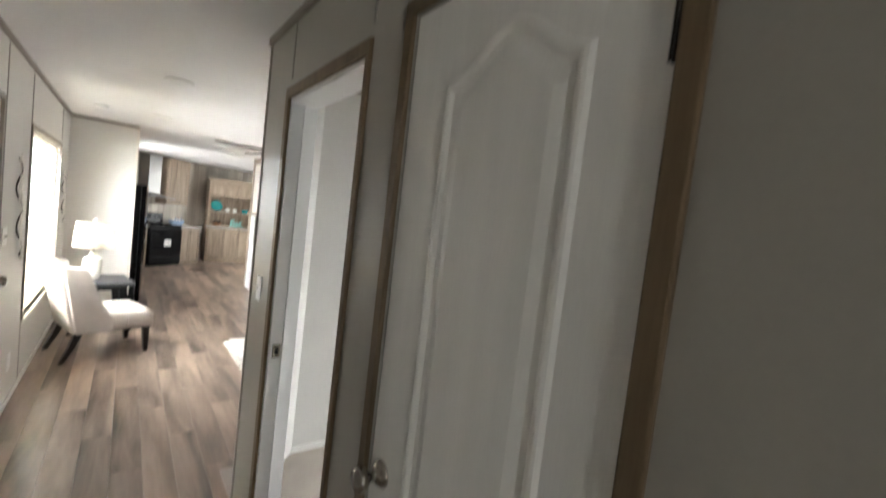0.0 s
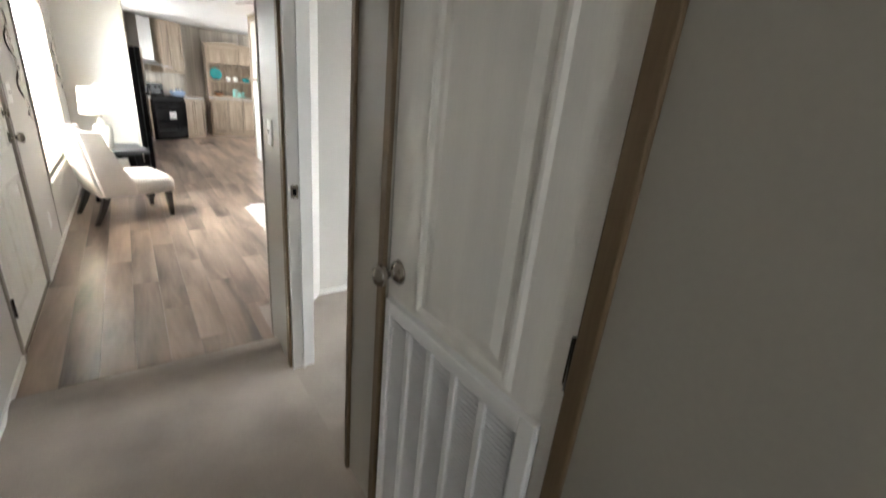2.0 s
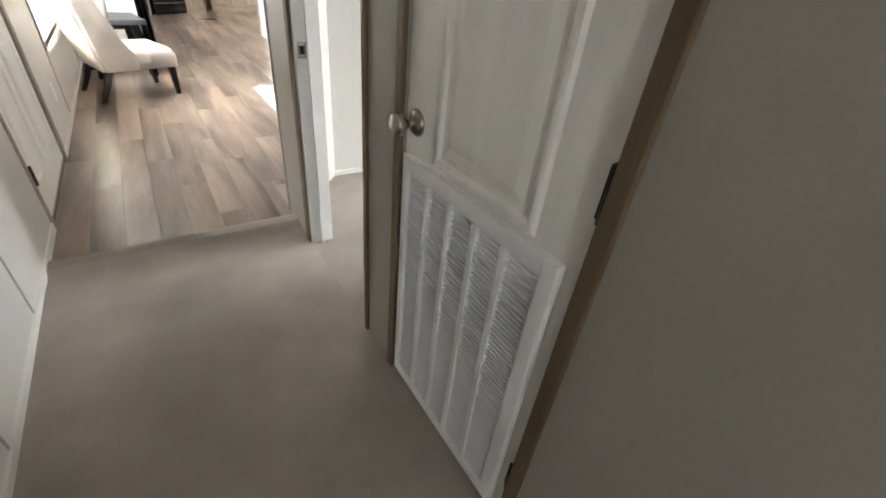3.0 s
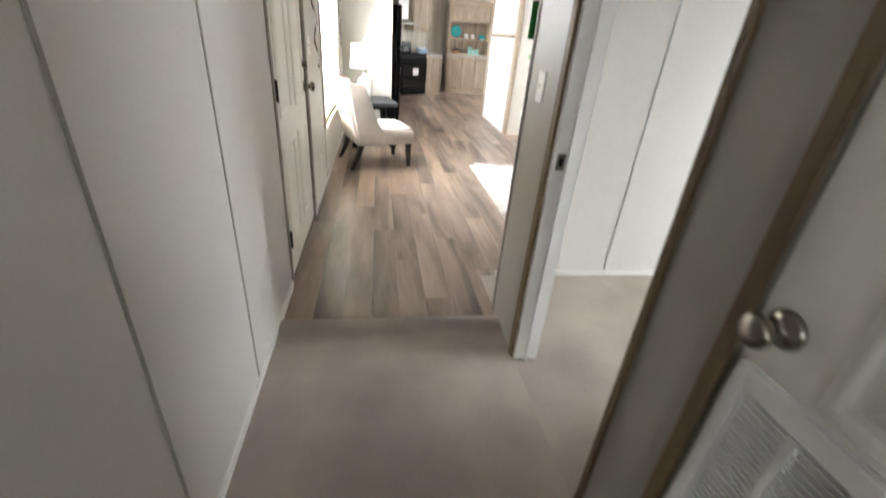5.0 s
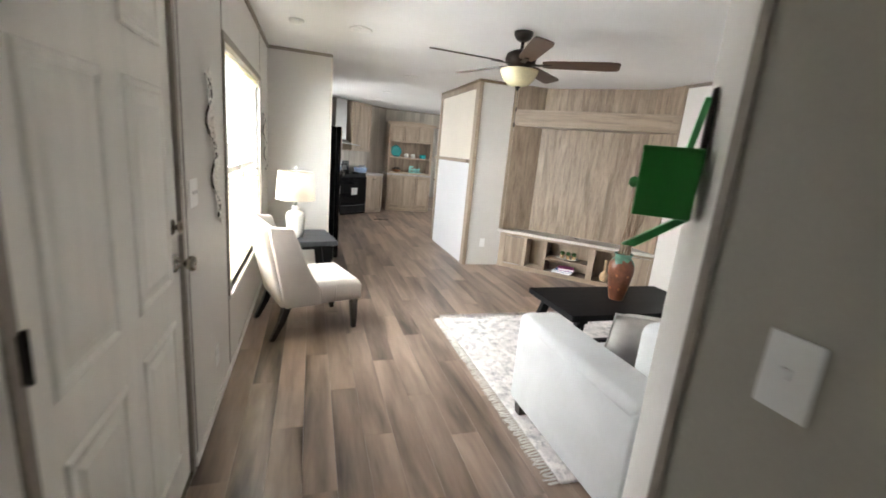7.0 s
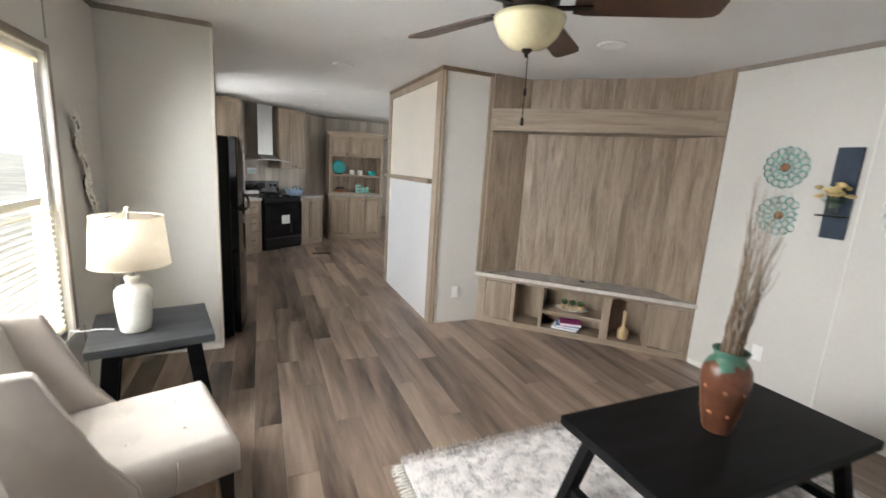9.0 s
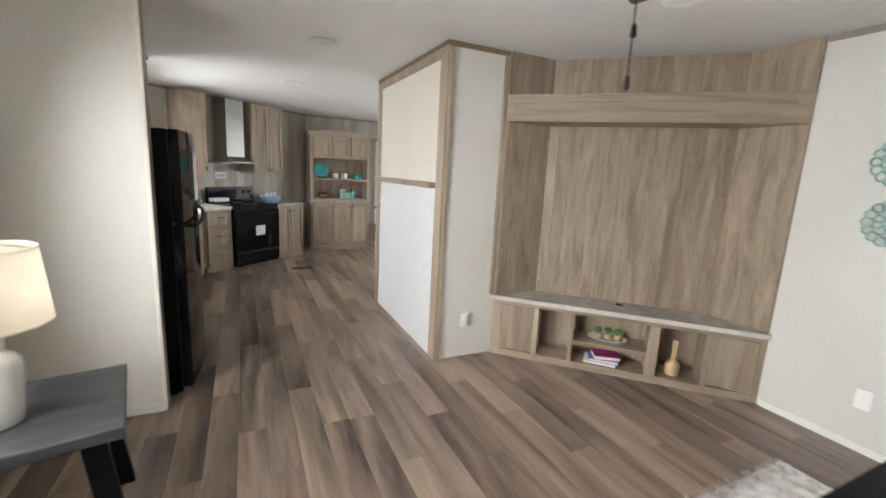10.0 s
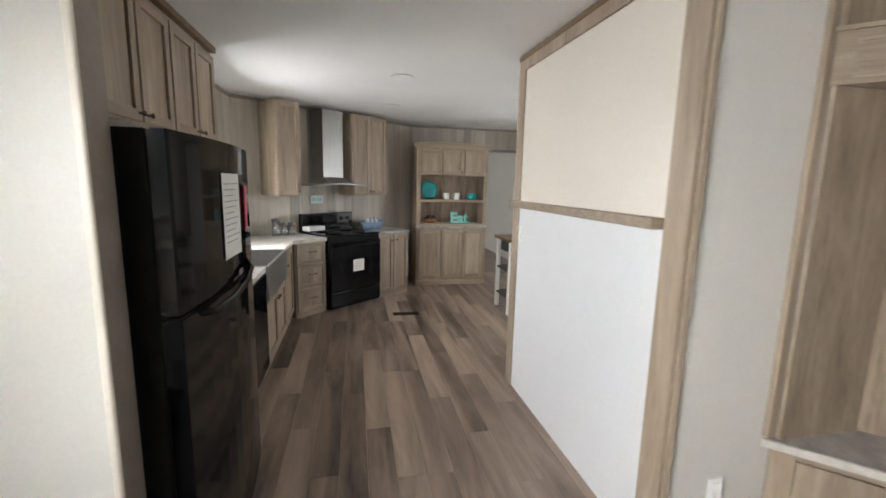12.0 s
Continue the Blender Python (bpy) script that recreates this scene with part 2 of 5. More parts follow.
def vase_glaze():
    """Brown body with a green drip glaze that runs down from the neck."""
    m = material("drip_glaze", (0.13, 0.050, 0.027), 0.28, vary=0.25, scale=7, fine=40)
    n, l = m.node_tree.nodes, m.node_tree.links
    b = n["Principled BSDF"]
    base = b.inputs["Base Color"].links[0].from_socket
    co, sep = n.new("ShaderNodeTexCoord"), n.new("ShaderNodeSeparateXYZ")
    no = n.new("ShaderNodeTexNoise")
    no.inputs["Scale"].default_value = 9
    l.new(co.outputs["Object"], sep.inputs[0])
    l.new(co.outputs["Object"], no.inputs[0])
    a = n.new("ShaderNodeMath")
    a.operation = "MULTIPLY_ADD"
    a.inputs[1].default_value = 0.26
    l.new(no.outputs[0], a.inputs[0])
    l.new(sep.outputs[2], a.inputs[2])
    g = n.new("ShaderNodeMath")
    g.operation = "GREATER_THAN"
    g.inputs[1].default_value = 0.43
    l.new(a.outputs[0], g.inputs[0])
    mix = n.new("ShaderNodeMix")
    mix.data_type = "RGBA"
    mix.inputs["B"].default_value = (0.07, 0.17, 0.12, 1)
    l.new(base, mix.inputs["A"])
    l.new(g.outputs[0], mix.inputs["Factor"])
    l.new(mix.outputs["Result"], b.inputs["Base Color"])
    return m


def rug_pile():
    """Cream pile with broken grey and rust medallion marks."""
    m = material("patterned_pile", (0.86, 0.82, 0.80), 0.95, vary=0.12, scale=14, fine=260, bump=1.0)
    n, l = m.node_tree.nodes, m.node_tree.links
    b = n["Principled BSDF"]
    base = b.inputs["Base Color"].links[0].from_socket
    co = n.new("ShaderNodeTexCoord")
    for sc, lo, hi, tint, seed in ((17, 0.49, 0.64, (0.30, 0.29, 0.31, 1), 0), (9, 0.56, 0.70, (0.40, 0.34, 0.33, 1), 5)):
        no = n.new("ShaderNodeTexNoise")
        no.noise_dimensions = "4D"
        no.inputs["W"].default_value = seed
        no.inputs["Scale"].default_value, no.inputs["Detail"].default_value, no.inputs["Roughness"].default_value = sc, 6, 0.75
        l.new(co.outputs["Object"], no.inputs[0])
        r = n.new("ShaderNodeMapRange")
        r.inputs["From Min"].default_value, r.inputs["From Max"].default_value = lo, hi
        r.inputs["To Max"].default_value = 0.85
        l.new(no.outputs[0], r.inputs[0])
        mix = n.new("ShaderNodeMix")
        mix.data_type = "RGBA"
        mix.inputs["B"].default_value = tint
        l.new(base, mix.inputs["A"])
        l.new(r.outputs[0], mix.inputs["Factor"])
        base = mix.outputs["Result"]
    l.new(base, b.inputs["Base Color"])
    return m




def translucent_cloth(m, share):
    """Cloth that lets part of the daylight through."""
    n, l = m.node_tree.nodes, m.node_tree.links
    b = n["Principled BSDF"]
    tr_, mx = n.new("ShaderNodeBsdfTranslucent"), n.new("ShaderNodeMixShader")
    l.new(b.inputs["Base Color"].links[0].from_socket, tr_.inputs["Color"])
    mx.inputs[0].default_value = share
    l.new(b.outputs[0], mx.inputs[1])
    l.new(tr_.outputs[0], mx.inputs[2])
    l.new(mx.outputs[0], n["Material Output"].inputs["Surface"])


translucent_cloth(SHADE, 0.38)
translucent_cloth(BLINDM, 0.7)
VASE, RUG = vase_glaze(), rug_pile()

# ---- mesh tools ----


def bm_new():
    return bmesh.new()


def box(bm, x0, x1, y0, y1, z0, z1, bevel=0.0, seg=2, m=None):
    """A box added to bm, with rounded edges where bevel is given."""
    r = bmesh.ops.create_cube(bm, size=1)
    vs = r["verts"]
    mat = Matrix.Translation(((x0 + x1) / 2, (y0 + y1) / 2, (z0 + z1) / 2)) @ Matrix.Diagonal((x1 - x0, y1 - y0, z1 - z0, 1))
    bmesh.ops.transform(bm, matrix=(m or Matrix()) @ mat, verts=vs)
    if bevel:
        es = list({e for v in vs for e in v.link_edges})
        bmesh.ops.bevel(bm, geom=es, offset=bevel, segments=seg, profile=0.5, affect="EDGES")
    return bm


def prism(bm, outline, z0, z1, m=None):
    """An upright prism over an outline of x, y pairs."""
    lo = [bm.verts.new((x, y, z0)) for x, y in outline]
    hi = [bm.verts.new((x, y, z1)) for x, y in outline]
    k = len(outline)
    fs = [bm.faces.new(lo[::-1]), bm.faces.new(hi)]
    fs += [bm.faces.new((lo[i], lo[(i + 1) % k], hi[(i + 1) % k], hi[i])) for i in range(k)]
    if m:
        bmesh.ops.transform(bm, matrix=m, verts=lo + hi)
    bmesh.ops.recalc_face_normals(bm, faces=fs)
    return bm


def lathe(bm, profile, seg=32, m=None):
    """A turned body from radius, height pairs."""
    rings = []
    for r, z in profile:
        rings.append([bm.verts.new((r * math.cos(2 * math.pi * i / seg), r * math.sin(2 * math.pi * i / seg), z)) for i in range(seg)])
    fs = []
    for a, b in zip(rings, rings[1:]):
        fs += [bm.faces.new((a[i], a[(i + 1) % seg], b[(i + 1) % seg], b[i])) for i in range(seg)]
    fs += [bm.faces.new(rings[0][::-1]), bm.faces.new(rings[-1])]
    for f in fs:
        f.smooth = True
    if m:
        bmesh.ops.transform(bm, matrix=m, verts=[v for r in rings for v in r])
    return bm


def rod(bm, a, b, r, r2=None, seg=10):
    """A round bar from a to b."""
    a, b = Vector(a), Vector(b)
    r2 = r if r2 is None else r2
    q = (b - a).to_track_quat("Z", "Y").to_matrix().to_4x4()
    return lathe(bm, [(r, 0), (r2, (b - a).length)], seg, Matrix.Translation(a) @ q)


def bar(bm, a, b, w, d, w2=None, d2=None):
    """A squared, tapering bar from a to b."""
    w2, d2 = w2 or w, d2 or d
    lo = [bm.verts.new((a[0] + i * w / 2, a[1] + j * d / 2, a[2])) for i, j in ((-1, -1), (1, -1), (1, 1), (-1, 1))]
    hi = [bm.verts.new((b[0] + i * w2 / 2, b[1] + j * d2 / 2, b[2])) for i, j in ((-1, -1), (1, -1), (1, 1), (-1, 1))]
    fs = [bm.faces.new(lo[::-1]), bm.faces.new(hi)] + [bm.faces.new((lo[i], lo[(i + 1) % 4], hi[(i + 1) % 4], hi[i])) for i in range(4)]
    bmesh.ops.recalc_face_normals(bm, faces=fs)
    return bm


def tube(bm, points, r, seg=6, closed=False):
    """A round tube along points."""
    pts = [Vector(p) for p in points]
    k = len(pts)
    rings = []
    for i, p in enumerate(pts):
        a, b = (pts[i - 1], pts[(i + 1) % k]) if closed else (pts[max(i - 1, 0)], pts[min(i + 1, k - 1)])
        d = (b - a).normalized()
        s = d.cross(Vector((0.13, 0.31, 0.94))).normalized()
        u = d.cross(s)
        rr = r[i] if isinstance(r, (list, tuple)) else r
        rings.append([bm.verts.new(p + rr * (math.cos(2 * math.pi * j / seg) * s + math.sin(2 * math.pi * j / seg) * u)) for j in range(seg)])
    pairs = list(zip(rings, rings[1:])) + ([(rings[-1], rings[0])] if closed else [])
    fs = [bm.faces.new((a[i], a[(i + 1) % seg], b[(i + 1) % seg], b[i])) for a, b in pairs for i in range(seg)]
    if not closed:
        fs += [bm.faces.new(rings[0][::-1]), bm.faces.new(rings[-1])]
    for f in fs:
        f.smooth = True
    bmesh.ops.recalc_face_normals(bm, faces=fs)
    return bm


def inset(outline, d):
    """The outline moved inwards by d, with mitred corners; it runs anticlockwise."""
    k, out = len(outline), []
    for i in range(k):
        p, q, r = (Vector(outline[j % k]) for j in (i - 1, i, i + 1))
        u, w = (q - p).normalized(), (r - q).normalized()
        nu, nw = Vector((-u.y, u.x)), Vector((-w.y, w.x))
        mid = (nu + nw) / max(1e-6, 1 + nu.dot(nw))
        out.append(tuple(q + mid * d))
    return out


def raised(bm, outline, m, groove=0.018, depth=0.007, field=0.022, proud=0.005):
    """A moulded panel: a rounded bead, a flat and a raised field; outline in x, z of the door's face, which looks along -y before m."""
    if sum(a[0] * b[1] - b[0] * a[1] for a, b in zip(outline, outline[1:] + outline[:1])) < 0:
        outline = outline[::-1]
    steps = [(0.0, 0.0), (groove * 0.25, proud * 0.8), (groove * 0.5, proud), (groove * 0.75, proud * 0.8), (groove, 0.0008), (groove + field * 0.6, 0.0008), (groove + field * 1.6, depth * 0.6)]
    rings = [[bm.verts.new((x, -h, z)) for x, z in inset(outline, d)] for d, h in steps]
    k = len(outline)
    for a, b in zip(rings, rings[1:]):
        for i in range(k):
            bm.faces.new((a[i], a[(i + 1) % k], b[(i + 1) % k], b[i]))
    bm.faces.new(rings[-1])
    bmesh.ops.transform(bm, matrix=m, verts=[v for r in rings for v in r])
    return bm


def mesh_of(name, bm, mat, smooth=False):
    me = bpy.data.meshes.new(name)
    if smooth:
        for f in bm.faces:
            f.smooth = True
    bm.to_mesh(me)
    bm.free()
    me.materials.append(mat)
    return me


def part(name, bm, mat, parent, label="", smooth=False):
    ob = new(name, mesh_of(name, bm, mat, smooth))
    ob.parent = parent
    return tagged(ob, label)


def thing(name, label, category, m=None, group="", kind=""):
    ob = new(name)
    ob.empty_display_size = 0.1
    ob.matrix_world = m or Matrix()
    return tagged(ob, label, category, group, kind)


def solid(name, bm, mat, label="", category="", kind="", group="", m=None, smooth=False):
    ob = new(name, mesh_of(name, bm, mat, smooth))
    if m:
        ob.matrix_world = m
    return tagged(ob, label, category, group, kind)


def structure(name, bm, mat, label, category):
    return solid(name, bm, mat, label, category, "structure")


def wall_y(bm, x0, x1, y0, y1, h, holes):
    """A wall along y with openings (y0, y1, z0, z1)."""
    at = y0
    for a, b, z0, z1 in sorted(holes):
        box(bm, x0, x1, at, a, 0, h)
        if z0 > 0:
            box(bm, x0, x1, a, b, 0, z0)
        box(bm, x0, x1, a, b, z1, h)
        at = b
    box(bm, x0, x1, at, y1, 0, h)
    return bm

# ---- structure ----
H = 2.39
EAST, NORTH, SOUTH = 4.31, 12.1, -2.2
HX, HXB = 1.115, 1.215
DIAG = math.radians(38.6)

structure("ground", box(bm_new(), -400, 400, -400, 400, -0.75, -0.65), GROUND, "flat dry ground outside the house", "ground")
structure("backdrop", box(bm_new(), -60.2, -60, -80, 100, -0.65, 70), OVERCAST, "plain white overcast sky outside", "sky")
structure("backdrop", box(bm_new(), 66, 66.2, -80, 100, -0.65, 70), OVERCAST, "plain white overcast sky outside", "sky")
structure("backdrop", box(bm_new(), -60, 66, 110, 110.2, -0.65, 90), OVERCAST, "plain white overcast sky outside", "sky")
structure("subfloor", box(bm_new(), -0.12, 4.43, -2.32, 15.0, -0.30, -0.012), SIDING, "plain board deck under the floor coverings", "floor")
structure("ceiling", box(bm_new(), -0.12, 4.43, -2.32, 15.0, H, H + 0.12), CEIL, "white lightly textured flat ceiling", "ceiling")
structure("wall_west", wall_y(bm_new(), -0.12, 0, -2.2, 12.1, H, [(2.30, 3.31, 0, 2.04), (4.20, 5.86, 0.50, 1.94), (8.8, 9.7, 1.05, 1.95)]), WALL, "pale greige vinyl-faced panel wall along the hall", "wall")
structure("wall_east", wall_y(bm_new(), EAST, EAST + 0.12, -2.2, 15.0, H, [(0.5, 1.8, 0.5, 1.62), (8.95, 10.85, 0.6, 2.0)]), WALL, "pale greige panel wall of the living room", "wall")
# unseen end wall, with an opening made for the hall fill lamp
sth = bm_new()
box(sth, -0.12, 0.03, -2.32, -2.2, 0, H)
box(sth, 0.53, 4.43, -2.32, -2.2, 0, H)
box(sth, 0.03, 0.53, -2.32, -2.2, 0, 0.95)
box(sth, 0.03, 0.53, -2.32, -2.2, 2.0, H)
structure("wall_south", sth, WALL, "plain greige wall closing the hall end", "wall")
north = bm_new()
box(north, -0.12, 3.36, NORTH, NORTH + 0.1, 0, H)
box(north, 3.36, 4.14, NORTH, NORTH + 0.1, 2.03, H)
box(north, 4.14, EAST, NORTH, NORTH + 0.1, 0, H)
structure("wall_north", north, PANEL, "pale wood-look board wall behind the hutch", "wall")
structure("wall_back_room", box(bm_new(), -0.12, EAST, 14.9, 15.0, 0, H), WALL, "plain pale wall of the room beyond", "wall")
structure("wall_back_room_side", wall_y(bm_new(), -0.12, 0, 12.2, 14.9, H, [(13.0, 14.0, 0.8, 2.0)]), WALL, "plain pale side wall of the room beyond", "wall")
# hall side takes the darkened panel colour in place of falling light
structure("wall_hall", wall_y(bm_new(), HX, HXB, -2.2, 2.04, H, [(0.057, 0.695, 0, 2.076), (0.93, 1.652, 0, 2.06)]), WALLH, "panel wall between hall and bedroom, toned down to taupe for the dim hall", "wall")
structure("wall_corner", prism(bm_new(), [(HX, 2.04), (1.53, 2.49), (1.53, 2.39), (HXB, 2.04)], 0, H), WALL, "short angled greige wall at the hall mouth", "wall")
structure("wall_sofa", box(bm_new(), 1.53, EAST, 2.39, 2.49, 0, H), WALL, "greige panel wall between bedroom and living room", "wall")
structure("wall_closet", prism(bm_new(), [(HXB, 0.82), (1.95, 0.82), (1.95, -0.1), (HXB, -0.1), (HXB, -0.04), (1.89, -0.04), (1.89, 0.76), (HXB, 0.76)], 0, H), WALL, "greige wall round the utility closet", "wall")
structure("wall_wing", box(bm_new(), 0, 0.655, 6.60, 6.70, 0, H), WALL, "short pale wing wall beside the refrigerator", "wall")
structure("wall_diagonal", prism(bm_new(), [(0, 10.36), (2.17, NORTH), (0, NORTH)], 0, H), PANEL, "angled corner wall behind the range", "wall")
structure("wall_partition", prism(bm_new(), [(2.462, 6.69), (3.36, 6.69), (EAST, 5.74), (EAST, 8.33), (2.462, 8.33)], 0, H), WALL, "deep partition block between living room and dining area", "wall")

for k in range(21):
    w = 2.77 / 21
    part("board", box(bm_new(), k * w, (k + 1) * w - 0.001, -0.006, 0.0, 0.0, H - 0.034), PANELB, bpy.data.objects["wall_diagonal"]).matrix_world = pose(0.004, 10.358, 0, 0, 0, 38.7)
for k in range(10):
    part("board", box(bm_new(), 2.18 + k * 0.118, 2.297 + k * 0.118, NORTH - 0.006, NORTH, 0.0, H - 0.034), PANELB, bpy.data.objects["wall_north"])

for y0, y1, z0 in ((8.712, 8.796, 0.0), (9.704, 9.81, 0.0), (9.812, 9.92, 0.0), (9.922, 10.03, 0.0), (10.032, 10.14, 0.0), (10.142, 10.25, 0.0), (10.252, 10.352, 0.0)):
    part("board", box(bm_new(), 0.0, 0.006, y0, y1, z0, H - 0.034), PANELB, bpy.data.objects["wall_west"])

# carpet with a rolled front edge
cp = bm_new()
prof = [(-2.2, 0.012), (1.74, 0.012), (1.80, 0.006), (1.835, 0.010), (1.87, 0.030), (1.92, 0.034), (1.955, 0.024), (1.972, 0.0)]
rows = [[cp.verts.new((x, y, z)) for x in (0.0, HX)] + [cp.verts.new((0.0, y, -0.012)), cp.verts.new((HX, y, -0.012))] for y, z in prof]
for a, b in zip(rows, rows[1:]):
    for i, j in ((0, 1), (3, 2), (1, 3), (2, 0)):
        cp.faces.new((a[i], a[j], b[j], b[i]))
bmesh.ops.recalc_face_normals(cp, faces=cp.faces)
structure("carpet_hall", cp, CARPET, "worn beige cut-pile carpet of the hall", "carpet")
cb = bm_new()
box(cb, HX, EAST, -2.2, 2.39, -0.012, 0.010)
structure("carpet_bedroom", cb, CARPET, "pale beige carpet of the bedroom", "carpet")

# trims
tr = bm_new()
for x0, x1, y0, y1 in ((0, 0.018, -2.2, 6.6), (HX - 0.018, HX, -2.2, 2.04), (0.018, 0.655, 6.582, 6.6), (EAST - 0.018, EAST, 2.49, 5.31), (1.53, EAST, 2.49, 2.508),
                       (0, 0.018, 7.9, 10.36), (2.17, EAST, NORTH - 0.018, NORTH), (HXB, EAST, 2.372, 2.39)):
    box(tr, x0, x1, y0, y1, H - 0.032, H - 0.001)
prism(tr, [(HX, 2.04), (HX - 0.012, 2.05), (1.52, 2.50), (1.53, 2.49)], H - 0.032, H - 0.001)
prism(tr, [(0, 10.36), (0.02, 10.34), (2.19, 12.07), (2.17, NORTH)], H - 0.032, H - 0.001)
structure("crown_trim", tr, CROWN, "narrow taupe trim where walls meet the ceiling", "trim")
bb = bm_new()
for x0, x1, y0, y1 in ((0, 0.010, -2.2, 2.29), (0, 0.010, 3.33, 6.59), (0.01, 0.655, 6.588, 6.6), (EAST - 0.01, EAST, 2.5, 5.30), (1.54, EAST, 2.49, 2.50), (HXB, EAST, 2.38, 2.39)):
    box(bb, x0, x1, y0, y1, 0.0, 0.045)
structure("baseboard", bb, WHITE, "low pale baseboard strip", "baseboard")


def seam(x, y, z0, z1, side=1, mat=SEAM):
    b = bm_new()
    box(b, x, x + 0.004 * side, y - 0.0045, y + 0.0045, z0, z1) if side > 0 else box(b, x - 0.004, x, y - 0.0045, y + 0.0045, z0, z1)
    structure("seam_strip", b, mat, "thin grey strip covering a wall panel joint", "trim")


for y, z0, z1 in ((-0.25, 0, 2.35), (0.914, 0, 2.35), (1.545, 0, 2.35), (4.17, 0, 2.35), (3.36, 0, 2.35), (6.0, 0, 0.48), (5.9, 1.96, 2.35)):
    seam(0, y, z0 + 0.05, z1, 1)
for y in (0.917, 0.70, 1.66):
    seam(HX, y, 2.125, 2.355, -1)
for y in (3.2, 4.42):
    seam(EAST, y, 0.05, 2.355, -1, WHITE)
for x in (1.95, 3.25):
    b = bm_new()
    box(b, x - 0.004, x + 0.004, 2.386, 2.39, 0.05, 2.355)
    structure("seam_strip", b, SEAML, "thin grey strip covering a wall panel joint", "trim")
# corner beads
b = bm_new()
box(b, HX - 0.006, HX + 0.012, 2.028, 2.047, 0, H - 0.034)
structure("corner_bead", b, CROWN, "taupe bead on the hall corner", "trim")
# wing wall's end face; its shade is painted in with the taupe colour
b = bm_new()
box(b, 0.655, 0.668, 6.604, 6.708, 0, H)
structure("wing_end_trim", b, CROWN, "end face of the wing wall, toned taupe for its shade", "trim")


b = bm_new()
box(b, 0.648, 0.671, 6.588, 6.604, 0, H - 0.034, 0.006)
structure("wing_corner_bead", b, CREAM, "cream rounded bead on the wing wall corner", "trim")


def casing(name, y0, y1, top, mat, label, w=0.055):
    b = bm_new()
    box(b, HX - 0.014, HX, y0 - w, y0, 0, top, 0.004)
    box(b, HX - 0.014, HX, y1, y1 + w, 0, top, 0.004)
    box(b, HX - 0.014, HX, y0 - w, y1 + w, top, top + w, 0.004)
    structure(name, b, mat, label, "trim")


casing("casing_utility", 0.062, 0.69, 2.075, CASING, "brown wood-look casing round the utility door", 0.036)
b = bm_new()
box(b, HX - 0.013, HX, 0.912, 0.937, 0, 2.04, 0.003)
box(b, HX - 0.013, HX, 1.648, 1.692, 0, 2.04, 0.003)
box(b, HX - 0.013, HX, 0.912, 1.692, 2.04, 2.085, 0.003)
structure("casing_bedroom", b, CASING, "brown casing round the bedroom doorway", "trim")
b = bm_new()
box(b, HX, HXB + 0.01, 1.630, 1.652, 0, 2.04)
box(b, HX, HXB + 0.01, 0.93, 0.948, 0, 2.04)
box(b, HX, HXB + 0.01, 0.948, 1.630, 2.022, 2.04)
box(b, HX + 0.05, HX + 0.062, 1.618, 1.630, 0, 2.022)
structure("jamb_bedroom", b, FRAMEW, "white jamb and stop of the bedroom doorway", "door frame")
b = bm_new()
box(b, HX + 0.012, HX + 0.045, 1.626, 1.630, 0.93, 0.99, 0.003)
strike = thing("strike_plate", "small dark metal strike plate in the jamb", "strike plate")
part("plate", b, NICKEL, strike)
part("latch_hole", box(bm_new(), HX + 0.020, HX + 0.037, 1.6252, 1.626, 0.944, 0.976), BLACKM, strike)

# ---- doors ----


def knob(parent, m, mat=NICKEL, name="knob"):
    """A round door knob on its rose, looking along +z of m."""
    b = bm_new()
    lathe(b, [(0.0, -0.001), (0.034, 0.0), (0.034, 0.004), (0.026, 0.012), (0.012, 0.016), (0.011, 0.034), (0.020, 0.040), (0.028, 0.050), (0.030, 0.060), (0.024, 0.070), (0.0, 0.074)], 24, m)
    return part(name, b, mat, parent, "satin nickel " + name)


def hinge(parent, m):
    b = bm_new()
    box(b, -0.012, 0.012, -0.002, 0.003, -0.045, 0.045, m=m)
    rod(b, m @ Vector((0, -0.004, -0.05)), m @ Vector((0, -0.004, 0.05)), 0.006)
    part("hinge", b, BRONZE, parent, "tarnished metal hinge")


# front door: leaf in wall_west, looks along +x; local x of a panel runs along -y
door = thing("door_1", "closed off-white six-panel entry door in the hall", "door", kind="structure")
b = bm_new()
box(b, -0.05, -0.008, 2.335, 3.275, 0.02, 2.005)
part("leaf", b, DOORW, door)
FACE_W = Matrix.Translation((-0.0075, 0, 0)) @ Matrix.Rotation(radians(90), 4, "Z")
for y0, y1 in ((2.43, 2.745), (2.865, 3.18)):
    for z0, z1 in ((0.18, 0.76), (0.90, 1.58), (1.70, 1.90)):
        b = bm_new()
        raised(b, [(y0, z0), (y1, z0), (y1, z1), (y0, z1)], FACE_W, 0.03, 0.012, 0.024, 0.009)
        part("panel", b, DOORW, door)
b = bm_new()
for args in ((2.302, 2.333, 0.0, 2.038), (3.277, 3.308, 0.0, 2.038)):
    box(b, -0.06, 0.008, *args)
box(b, -0.06, 0.008, 2.333, 3.277, 2.008, 2.038)
part("frame", b, CROWN, door, "taupe painted frame")
b = bm_new()
box(b, -0.10, 0.0, 2.333, 3.277, 0.0, 0.018)
part("threshold", b, NICKEL, door)
knob(door, pose(-0.008, 3.215, 0.97, 0, 90, 0))
knob(door, pose(-0.008, 3.215, 1.105, 0, 90, 0) @ Matrix.Diagonal((0.85, 0.85, 0.45, 1)), name="deadbolt")
